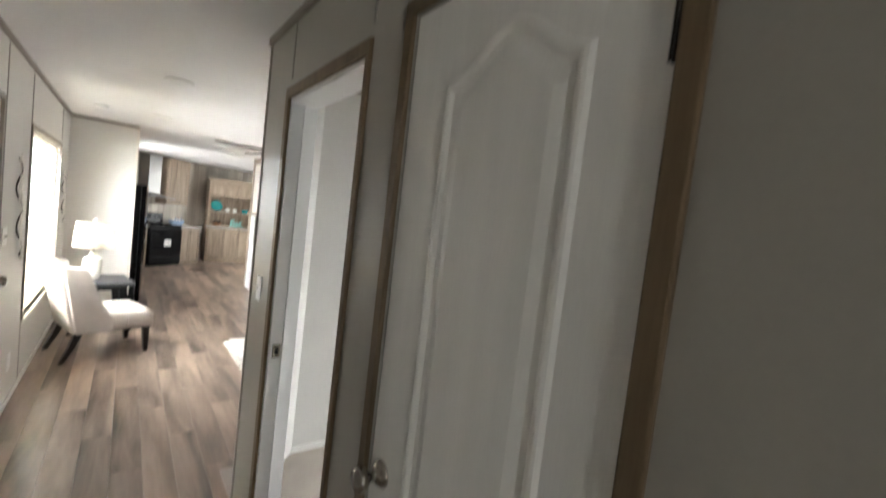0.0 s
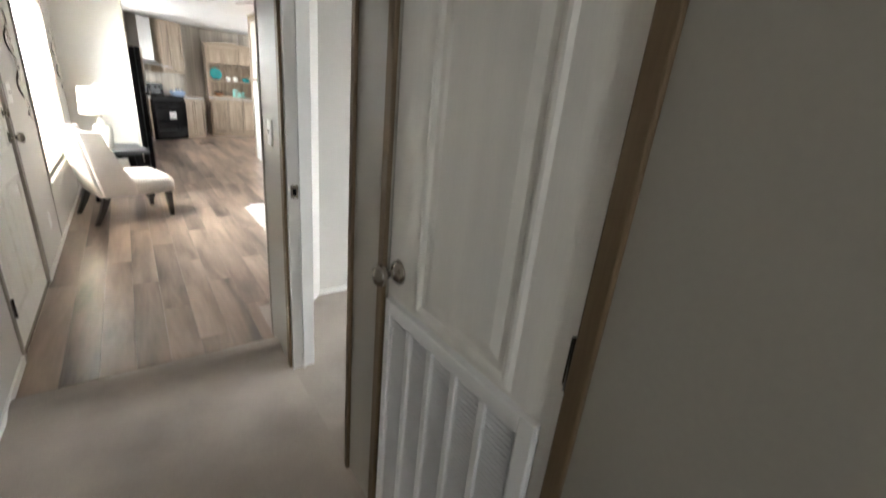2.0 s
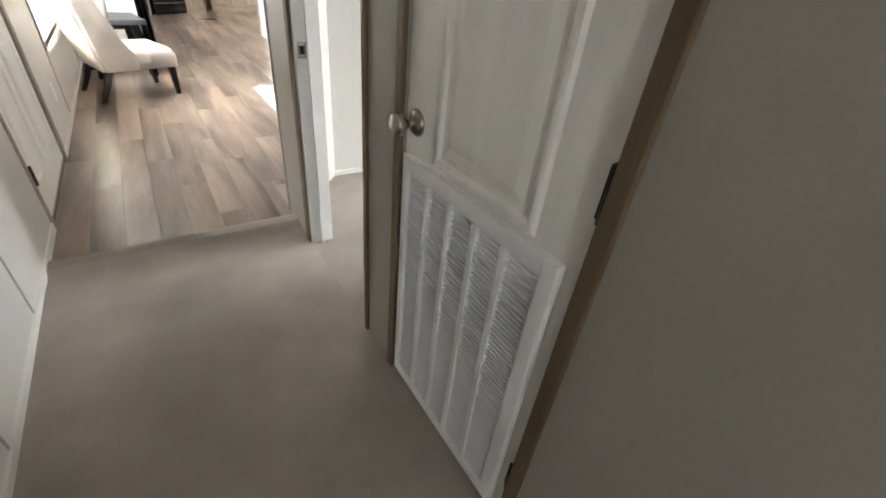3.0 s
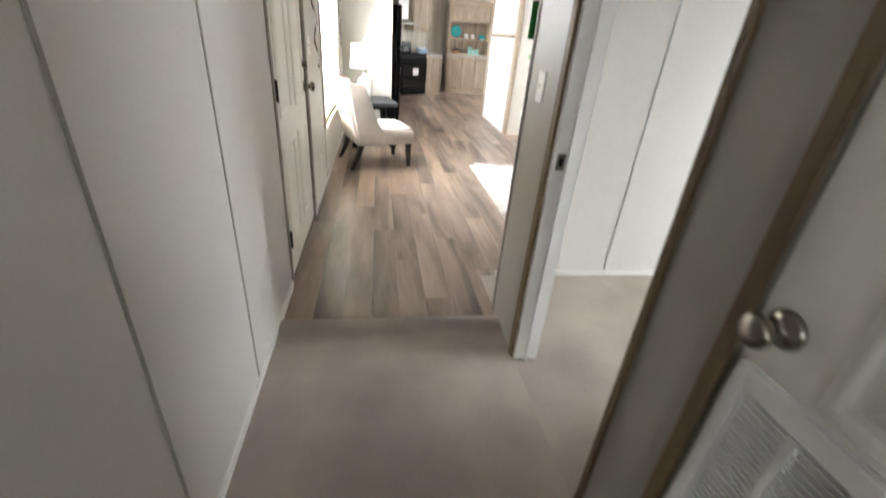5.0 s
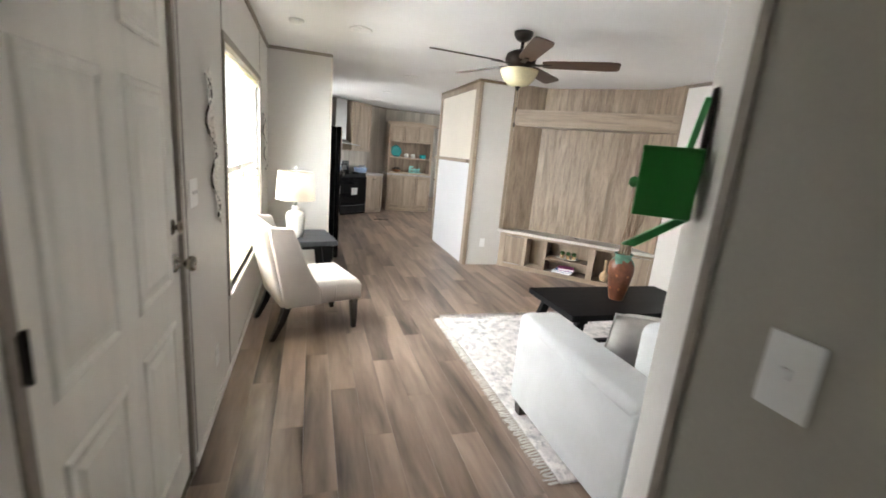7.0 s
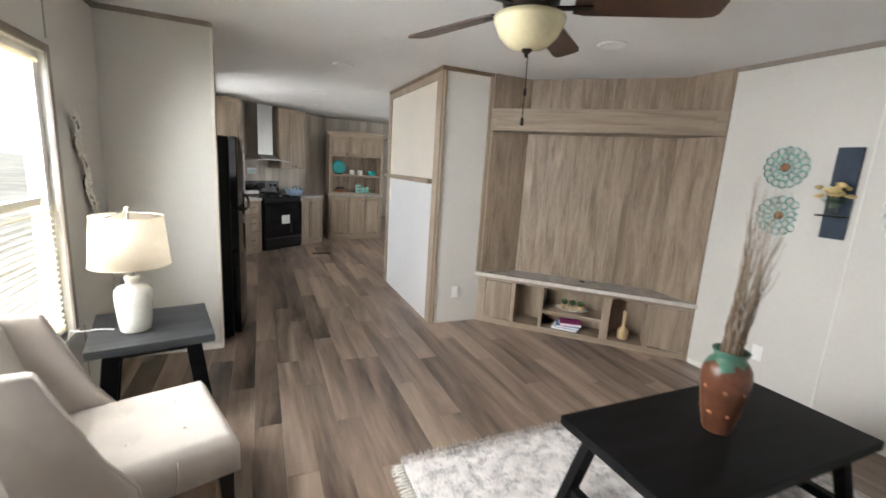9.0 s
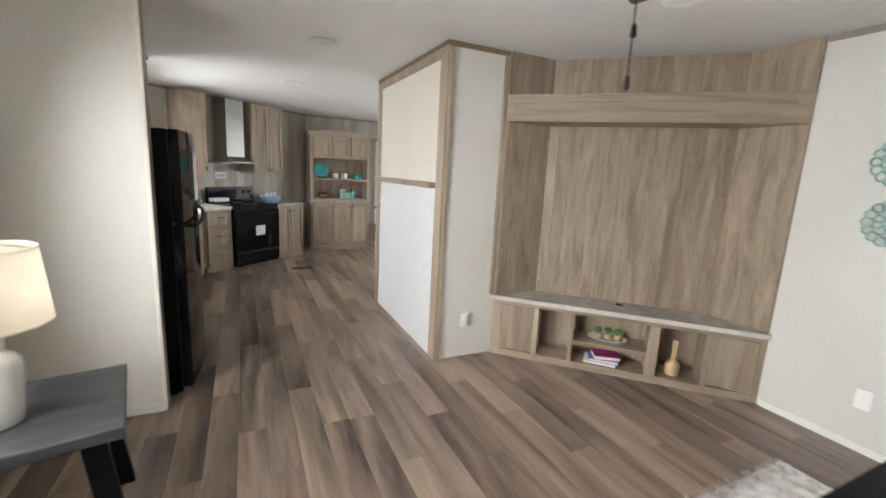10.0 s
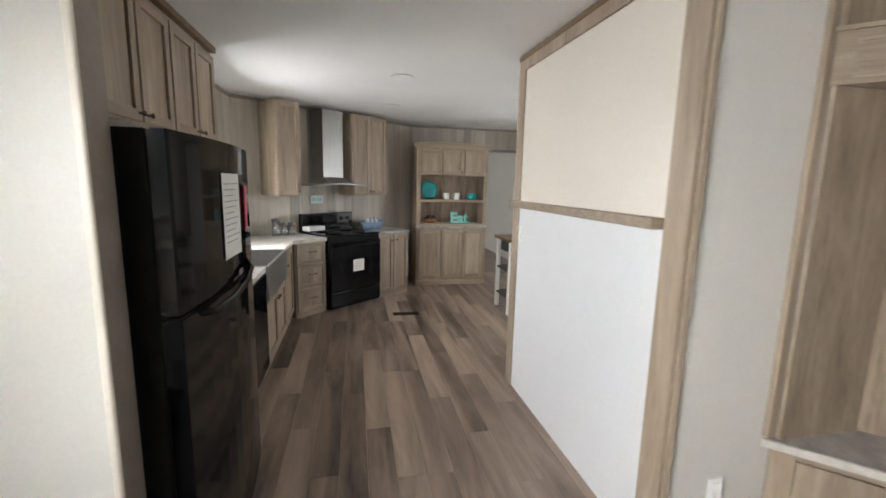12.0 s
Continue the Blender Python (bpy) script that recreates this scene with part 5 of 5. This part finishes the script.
fridge_door(0.06, 1.095)
dt = fridge_door(1.105, 1.645)
part("handle", tube(bm_new(), [(0.80, 6.86, 1.075), (0.838, 6.90, 1.072), (0.856, 7.05, 1.078), (0.858, 7.22, 1.095), (0.846, 7.36, 1.125), (0.812, 7.42, 1.150)], 0.012, 8), BLACK, dt)
part("foot", box(bm_new(), 0.10, 0.70, 6.78, 7.55, 0.0, 0.03), BLACKM, fr)
nt = thing("fridge_notice", "white printed sheet held on the refrigerator door", "paper", pose(0.8275, 7.18, 1.38, 0, 0, 90))
part("sheet", box(bm_new(), -0.11, 0.11, -0.001, 0.0005, -0.17, 0.15), PAPER, nt)
for k in range(11):
    part("print_line", box(bm_new(), -0.09, 0.09 - (k % 3) * 0.03, -0.0016, -0.001, 0.11 - k * 0.022, 0.113 - k * 0.022), INK, nt)
rt = thing("red_tag", "red tag hanging on the refrigerator door", "tag", pose(0.819, 7.42, 1.39, 0, 0, 97))
part("tag", box(bm_new(), -0.035, 0.035, -0.003, 0.003, -0.10, 0.09, 0.003), RED, rt)

# cabinets over the refrigerator
for k in range(5):
    w = 0.358
    cab = unit("wall_cabinet", "weathered oak wall cabinet in the run above the refrigerator", pose(0.336, 6.91 + k * w, 0, 0, 0, 90), w - 0.002, 0.33, 1.745, 2.352, "cabinets above the refrigerator")
    shaker(cab, "door", 0.010, w - 0.012, 1.757, 2.318, handle=(w - 0.04 if k % 2 else 0.04, 1.79, "knob"))
solid("filler_panel", box(bm_new(), 0.004, 0.336, 6.704, 6.908, 1.745, 2.352, 0.002), OAK, "plain oak filler panel beside the wall cabinets", "panel")
part_c = bm_new()
box(part_c, 0.004, 0.372, 6.704, 8.71, 2.353, 2.389)
solid("cabinet_crown", part_c, CASING, "brown crown strip above the oak cabinets", "moulding")

# run along the west wall; fronts look along +x
FACEX = 0.62


def west(y0):
    return pose(FACEX, y0, 0, 0, 0, 90)


dw = thing("dishwasher", "black built-in dishwasher beside the sink", "dishwasher", west(8.02))
part("body", box(bm_new(), 0.0, 0.60, 0.0, 0.57, 0.10, CT - 0.042), BLACKM, dw)
part("door", box(bm_new(), 0.003, 0.597, -0.03, 0.0, 0.12, 0.70, 0.004), BLACK, dw)
part("control_panel", box(bm_new(), 0.003, 0.597, -0.034, 0.0, 0.705, CT - 0.045, 0.004), BLACK, dw)
part("kick_plate", box(bm_new(), 0.01, 0.59, 0.04, 0.10, 0.0, 0.10), BLACKM, dw)
cb1 = unit("base_cabinet", "weathered oak base cabinet beside the refrigerator", west(7.62), 0.395, 0.60, 0.0, CT - 0.04, "base cabinets", 0.09)
shaker(cb1, "door", 0.01, 0.385, 0.12, CT - 0.05, handle=(0.35, 0.70, "bar"))
cb2 = unit("base_cabinet", "weathered oak sink base cabinet with two doors", west(8.63), 0.86, 0.60, 0.0, 0.60, "base cabinets", 0.09)
shaker(cb2, "door", 0.01, 0.425, 0.12, 0.58, handle=(0.39, 0.53, "knob"))
shaker(cb2, "door", 0.435, 0.85, 0.12, 0.58, handle=(0.47, 0.53, "knob"))
cb3 = unit("base_cabinet", "narrow weathered oak base cabinet beside the sink", west(9.495), 0.50, 0.60, 0.0, CT - 0.04, "base cabinets", 0.09)
shaker(cb3, "door", 0.01, 0.48, 0.12, CT - 0.05, handle=(0.05, 0.70, "knob"))
sk = thing("farmhouse_sink", "steel apron-front sink set into the counter", "sink", west(8.63))
b = bm_new()
box(b, 0.02, 0.84, -0.045, -0.02, 0.61, CT + 0.002, 0.008)
part("apron", b, STEEL, sk)
b = bm_new()
for a in ((0.02, 0.05, -0.02, 0.46), (0.81, 0.84, -0.02, 0.46), (0.05, 0.81, 0.43, 0.46)):
    box(b, *a, 0.64, CT + 0.003)
box(b, 0.02, 0.84, -0.02, 0.46, 0.61, 0.64)
part("basin", b, STEEL, sk)
fc = thing("faucet", "chrome gooseneck kitchen faucet behind the sink", "faucet", west(9.05))
part("base", lathe(bm_new(), [(0, CT), (0.028, CT), (0.024, CT + 0.03), (0.014, CT + 0.04), (0, CT + 0.04)], 18, Matrix.Translation((0, 0.52, 0))), STEEL, fc)
part("spout", tube(bm_new(), [(0, 0.52, CT + 0.03), (0, 0.52, CT + 0.25), (0, 0.48, CT + 0.32), (0, 0.40, CT + 0.33), (0, 0.34, CT + 0.28), (0, 0.335, CT + 0.22)], 0.011, 10), STEEL, fc)
b = bm_new()
box(b, 0.0, FACEX + 0.025, 7.62, 8.65, CT - 0.038, CT, 0.004)
box(b, 0.0, FACEX - 0.46, 8.65, 9.47, CT - 0.038, CT, 0.004)
prism(b, [(0.0, 9.47), (FACEX + 0.025, 9.47), (FACEX + 0.025, 10.045), (0.975, 10.295), (0.58, 10.79), (0.02, 10.345)], CT - 0.038, CT)
solid("worktop", b, COUNTERL, "pale stone-look laminate worktop round the sink", "worktop")

# angled run: local x along the front, y into the corner
DG = pose(0.65, 10.06, 0, 0, 0, 38.6)
db = unit("drawer_cabinet", "weathered oak cabinet with three drawers beside the range", DG, 0.395, 0.60, 0.0, CT - 0.04, "base cabinets", 0.05)
for z0, z1 in ((0.07, 0.32), (0.335, 0.585), (0.60, CT - 0.045)):
    shaker(db, "drawer", 0.02, 0.375, z0, z1, rail=0.04, handle=(0.20, (z0 + z1) / 2 + 0.02, "bar"))
dc = unit("base_cabinet", "weathered oak two-door base cabinet beside the range", DG @ pose(1.165, 0, 0), 0.565, 0.60, 0.0, CT - 0.04, "base cabinets", 0.05)
shaker(dc, "door", 0.02, 0.275, 0.07, CT - 0.05, handle=(0.245, 0.75, "knob"))
shaker(dc, "door", 0.285, 0.545, 0.07, CT - 0.05, handle=(0.315, 0.75, "knob"))
b = bm_new()
box(b, 1.162, 1.755, -0.025, 0.62, CT - 0.038, CT, 0.004, m=DG)
box(b, 1.162, 1.755, 0.60, 0.62, CT, CT + 0.07, 0.003, m=DG)
solid("worktop", b, COUNTER, "grey stone-look worktop beside the range", "worktop")

rn = thing("range", "black electric range with a back control panel", "stove", DG @ pose(0.40, -0.045, 0))
part("body", box(bm_new(), 0.003, 0.755, -0.01, 0.645, 0.02, CT, 0.004), BLACKM, rn)
part("drawer", box(bm_new(), 0.006, 0.752, -0.035, -0.01, 0.05, 0.215, 0.006), BLACK, rn)
od = part("oven_door", box(bm_new(), 0.006, 0.752, -0.04, -0.01, 0.225, 0.80, 0.006), BLACK, rn)
part("window", box(bm_new(), 0.12, 0.638, -0.043, -0.040, 0.36, 0.66, 0.002), BLACK, od, "dark glass oven window")
part("handle", tube(bm_new(), [(0.06, -0.04, 0.765), (0.06, -0.075, 0.765), (0.70, -0.075, 0.765), (0.70, -0.04, 0.765)], 0.010, 8), BLACK, od)
part("cooktop", box(bm_new(), 0.0, 0.758, -0.025, 0.53, CT, CT + 0.018, 0.004), BLACK, rn)
for x, y, r in ((0.2, 0.13, 0.10), (0.56, 0.13, 0.08), (0.2, 0.39, 0.08), (0.56, 0.39, 0.10)):
    part("burner_coil", tube(bm_new(), [((r * (1 - k / 44)) * math.cos(k * 0.55), (r * (1 - k / 44)) * math.sin(k * 0.55), 0) for k in range(40)], 0.005, 5), BLACKM, rn).location = (x, y, CT + 0.026)
cpn = part("control_panel", box(bm_new(), 0.0, 0.758, 0.53, 0.60, CT, CT + 0.235, 0.008), BLACK, rn)
for x in (0.08, 0.18, 0.58, 0.68):
    part("dial", lathe(bm_new(), [(0, 0), (0.024, 0), (0.020, 0.02), (0, 0.022)], 18, pose(x, 0.53, CT + 0.16, 90, 0, 0)), BLACKM, cpn)
part("clock_panel", box(bm_new(), 0.30, 0.46, 0.527, 0.530, CT + 0.12, CT + 0.20), BLACKM, cpn, "dark clock display")
ns = thing("range_notice", "white paper label taped on the oven door", "paper", DG @ pose(0.40, -0.045, 0))
part("sheet", box(bm_new(), 0.32, 0.48, -0.0455, -0.0435, 0.44, 0.58), PAPER, ns)
for k in range(4):
    part("print_line", box(bm_new(), 0.34, 0.46, -0.0462, -0.0455, 0.55 - k * 0.027, 0.556 - k * 0.027), INK, ns)
mn = thing("range_manual", "folded white booklet lying on the cooktop", "booklet", DG @ pose(0.42, 0.36, CT + 0.033, 0, 0, 5))
part("pages", box(bm_new(), 0, 0.24, 0, 0.14, 0, 0.05, 0.002), PAPER, mn)

hdm = thing("range_hood", "stainless chimney range hood with a thin flared canopy", "range hood", DG @ pose(0.775, 0.62, 0))
b = bm_new()
prism(b, [(-0.145, -0.27), (0.145, -0.27), (0.145, 0.0), (-0.145, 0.0)], 1.54, 2.35)
part("chimney", b, STEEL, hdm)
b = bm_new()
lo = [b.verts.new(p) for p in ((-0.17, -0.44, 1.47), (0.17, -0.44, 1.47), (0.17, 0, 1.47), (-0.17, 0, 1.47))]
hi = [b.verts.new(p) for p in ((-0.147, -0.275, 1.55), (0.147, -0.275, 1.55), (0.147, 0, 1.55), (-0.147, 0, 1.55))]
b.faces.new(lo[::-1])
b.faces.new(hi)
for i in range(4):
    b.faces.new((lo[i], lo[(i + 1) % 4], hi[(i + 1) % 4], hi[i]))
part("shroud", b, STEEL, hdm)
b = bm_new()
for k in range(12):
    x0, x1 = -0.38 + k * 0.76 / 12, -0.38 + (k + 1) * 0.76 / 12
    z0, z1 = 1.475 - 0.18 * x0 * x0, 1.475 - 0.18 * x1 * x1
    prism(b, [(x0, z0 - 0.004), (x1, z1 - 0.004), (x1, z1 + 0.004), (x0, z0 + 0.004)], 0.0, 0.47, Matrix.Rotation(radians(90), 4, "X"))
part("canopy", b, STEEL, hdm)

cu1 = unit("wall_cabinet", "weathered oak wall cabinet beside the hood", DG @ pose(-0.02, 0.275, 0), 0.29, 0.345, 1.33, 2.352, "wall cabinets beside the hood")
shaker(cu1, "door", 0.008, 0.282, 1.34, 2.34, handle=(0.25, 1.38, "knob"))
cu2 = unit("wall_cabinet", "weathered oak wall cabinet beside the hood", DG @ pose(1.05, 0.32, 0), 0.56, 0.30, 1.33, 2.352, "wall cabinets beside the hood")
shaker(cu2, "door", 0.008, 0.276, 1.34, 2.34, handle=(0.25, 1.38, "knob"))
shaker(cu2, "door", 0.284, 0.552, 1.34, 2.34, handle=(0.31, 1.38, "knob"))

sg = thing("kitchen_sign", "small pale lettered board hanging from a wire on the wall", "sign", DG @ pose(0.70, 0.612, 1.27))
part("board", box(bm_new(), -0.09, 0.09, -0.010, 0.0, -0.05, 0.05, 0.002), PAPER, sg)
for k, w in enumerate((0.026, 0.02, 0.024, 0.018)):
    part("lettering", box(bm_new(), -0.065 + k * 0.036, -0.065 + k * 0.036 + w, -0.0115, -0.010, -0.025, 0.022), MINT, sg)
part("wire", tube(bm_new(), [(-0.06, -0.004, 0.05), (0.0, -0.003, 0.12), (0.06, -0.004, 0.05)], 0.002), BLACKM, sg)
for x, h in ((0.05, 0.20), (0.15, 0.15), (0.24, 0.15)):
    cj = thing("canister", "clear glass canister with a steel lid on the worktop", "canister", DG @ pose(x, 0.45, CT), "glass canisters")
    part("glass_body", lathe(bm_new(), [(0, 0), (0.042, 0), (0.045, 0.01), (0.045, h - 0.03), (0.040, h - 0.03), (0.040, 0.008), (0, 0.006)], 22), JARGLASS, cj)
    part("lid", lathe(bm_new(), [(0, h - 0.03), (0.046, h - 0.03), (0.046, h - 0.005), (0.012, h), (0, h + 0.012)], 22), STEEL, cj)
bk = thing("cloth_basket", "blue-grey cloth-lined basket of kitchen things", "basket", DG @ pose(1.40, 0.36, CT))
part("body", lathe(bm_new(), [(0, 0), (0.11, 0), (0.13, 0.04), (0.15, 0.10), (0.145, 0.105), (0.12, 0.045), (0, 0.02)], 28, Matrix.Diagonal((1.2, 0.85, 1, 1))), CLOTH, bk)
for k in range(6):
    part("towel_fold", tube(bm_new(), [(-0.10 + 0.04 * k, -0.05, 0.06), (-0.09 + 0.035 * k, -0.02, 0.13 + 0.01 * (k % 2)), (-0.09 + 0.04 * k, 0.05, 0.07)], 0.018, 8), CLOTH if k % 2 else PILLOWW, bk)
part("utensil", tube(bm_new(), [(-0.05, 0.02, 0.05), (-0.02, 0.0, 0.14), (0.03, -0.02, 0.16)], 0.008), COPPER, bk)

# floor register
fv = thing("floor_register", "dark slotted metal floor vent set in the planks", "floor vent", pose(1.86, 10.09, 0))
part("frame", box(bm_new(), -0.15, 0.15, -0.055, 0.055, 0.0005, 0.005, 0.002), BRONZE, fv)
for k in range(12):
    part("slat", box(bm_new(), -0.13 + k * 0.0225, -0.118 + k * 0.0225, -0.04, 0.04, 0.005, 0.0065), BLACKM, fv)

# hutch on the north wall
hu = thing("hutch", "weathered oak kitchen hutch with open shelves between cupboards", "hutch", pose(2.165, 11.44, 0))
HW = 1.055
part("base_body", box(bm_new(), 0, HW, 0, 0.65, 0.07, 0.845), OAK, hu)
part("plinth", box(bm_new(), 0.0, HW, -0.012, 0.65, 0, 0.07, 0.003), OAKH, hu)
for k in range(3):
    w = (HW - 0.06) / 3
    shaker(hu, "door", 0.03 + k * w + 0.009, 0.03 + (k + 1) * w - 0.009, 0.10, 0.825, handle=(0.03 + (k + 1) * w - 0.04 if k < 2 else 0.03 + k * w + 0.04, 0.78, "knob"))
part("counter", box(bm_new(), -0.012, HW + 0.012, -0.03, 0.65, 0.847, 0.885, 0.004), COUNTER, hu, "grey stone-look counter slab")
part("side", box(bm_new(), 0, 0.055, 0.0, 0.45, 0.887, 2.06, 0.002), OAK, hu)
part("side", box(bm_new(), HW - 0.055, HW, 0.0, 0.45, 0.887, 2.06, 0.002), OAK, hu)
part("back", box(bm_new(), 0.055, HW - 0.055, 0.33, 0.65, 0.887, 2.06), OAKB, hu)
part("shelf", box(bm_new(), 0.055, HW - 0.055, 0.0, 0.33, 1.235, 1.27, 0.002), OAKH, hu)
part("shelf", box(bm_new(), 0.055, HW - 0.055, 0.0, 0.33, 0.887, 0.915, 0.002), OAKH, hu)
part("upper_body", box(bm_new(), 0.055, HW - 0.055, 0.0, 0.33, 1.62, 2.06), OAK, hu)
for k in range(3):
    w = (HW - 0.06) / 3
    shaker(hu, "door", 0.03 + k * w + 0.009, 0.03 + (k + 1) * w - 0.009, 1.635, 1.98, handle=(0.03 + (k + 1) * w - 0.04, 1.67, "knob"))
b = bm_new()
prism(b, [(-0.03, 2.00), (HW + 0.03, 2.00), (HW + 0.045, 2.045), (HW + 0.045, 2.06)] + [(HW - HW * k / 10, 2.06 + 0.035 * math.sin(math.pi * k / 10)) for k in range(1, 10)] + [(-0.045, 2.06), (-0.045, 2.045)], -0.02, 0.04, Matrix.Rotation(radians(90), 4, "X"))
part("crown", b, OAKH, hu)
pl = thing("plate", "round teal plate standing upright on the hutch shelf", "plate", pose(2.37, 11.64, 1.40, 78, 0, 8))
part("dish", lathe(bm_new(), [(0, 0), (0.07, 0), (0.09, 0.008), (0.135, 0.018), (0.137, 0.022), (0.09, 0.013), (0, 0.006)], 36), TEAL, pl)
part("stand", box(bm_new(), -0.05, 0.05, -0.132, -0.115, -0.03, 0.04), BRONZE, pl)


def mug(x, mat, label):
    t = thing("mug", label, "mug", pose(x, 11.58, 1.27, 0, 0, 200), "mugs on the hutch shelf")
    part("body", lathe(bm_new(), [(0, 0), (0.036, 0), (0.042, 0.012), (0.044, 0.095), (0.040, 0.095), (0.037, 0.014), (0, 0.010)], 24), mat, t)
    part("handle", tube(bm_new(), [(0.042, 0, 0.075), (0.068, 0, 0.072), (0.072, 0, 0.05), (0.062, 0, 0.028), (0.042, 0, 0.022)], 0.006), mat, t)


mug(2.63, CERAM, "white mug on the hutch shelf")
mug(2.79, CERAM, "white mug on the hutch shelf")
mug(3.00, TEAL, "teal mug on the hutch shelf")
mug(3.06, TEAL, "teal mug on the hutch shelf")
et = thing("word_sign", "mint painted standing word sign on the hutch", "sign", pose(2.70, 11.60, 0.917, 90, 0, 0))
fc_ = bpy.data.curves.new("word", "FONT")
fc_.body, fc_.size, fc_.extrude, fc_.offset = "Eat", 0.225, 0.012, 0.006
tmp = new("word_tmp", fc_)
me = bpy.data.meshes.new_from_object(tmp.evaluated_get(bpy.context.evaluated_depsgraph_get()))
bpy.data.objects.remove(tmp)
me.materials.clear()
me.materials.append(MINT)
wd = new("letters", me)
wd.parent = et
part("foot_bar", box(bm_new(), -0.01, 0.36, -0.004, 0.004, -0.012, 0.012), MINT, et)
bs = thing("fruit_bowl", "low dark brown wire bowl on the hutch counter", "bowl", pose(2.40, 11.58, 0.915))
part("bowl", lathe(bm_new(), [(0, 0), (0.05, 0), (0.09, 0.03), (0.12, 0.065), (0.115, 0.067), (0.08, 0.034), (0, 0.008)], 28), COPPER, bs)
for k in range(7):
    a = k * 0.9
    part("twist", tube(bm_new(), [(0.09 * math.cos(a), 0.09 * math.sin(a), 0.05), (0.05 * math.cos(a + 0.5), 0.05 * math.sin(a + 0.5), 0.11), (0.1 * math.cos(a + 1.1), 0.1 * math.sin(a + 1.1), 0.06)], 0.008), BRONZE, bs)

# cart beyond the partition
ca = thing("kitchen_cart", "white-legged serving cart with a brown wooden top and shelves", "cart", pose(3.02, 10.10, 0))
part("top", box(bm_new(), -0.03, 0.60, -0.25, 0.25, 0.86, 0.895, 0.004), CASING, ca)
for x in (0.02, 0.55):
    for y in (-0.21, 0.21):
        part("leg", box(bm_new(), x - 0.022, x + 0.022, y - 0.022, y + 0.022, 0, 0.86, 0.003), WHITE, ca)
for z in (0.18, 0.50):
    part("shelf", box(bm_new(), 0.0, 0.57, -0.23, 0.23, z, z + 0.02, 0.003), GREYWOOD, ca)
part("drawer_front", box(bm_new(), 0.04, 0.53, -0.235, 0.235, 0.72, 0.86), GREYWOOD, ca)
bw = thing("bowl", "white bowl on the cart shelf", "bowl", pose(3.20, 10.05, 0.52))
part("body", lathe(bm_new(), [(0, 0), (0.05, 0), (0.10, 0.06), (0.12, 0.10), (0.115, 0.10), (0.09, 0.06), (0, 0.012)], 26), CERAM, bw)
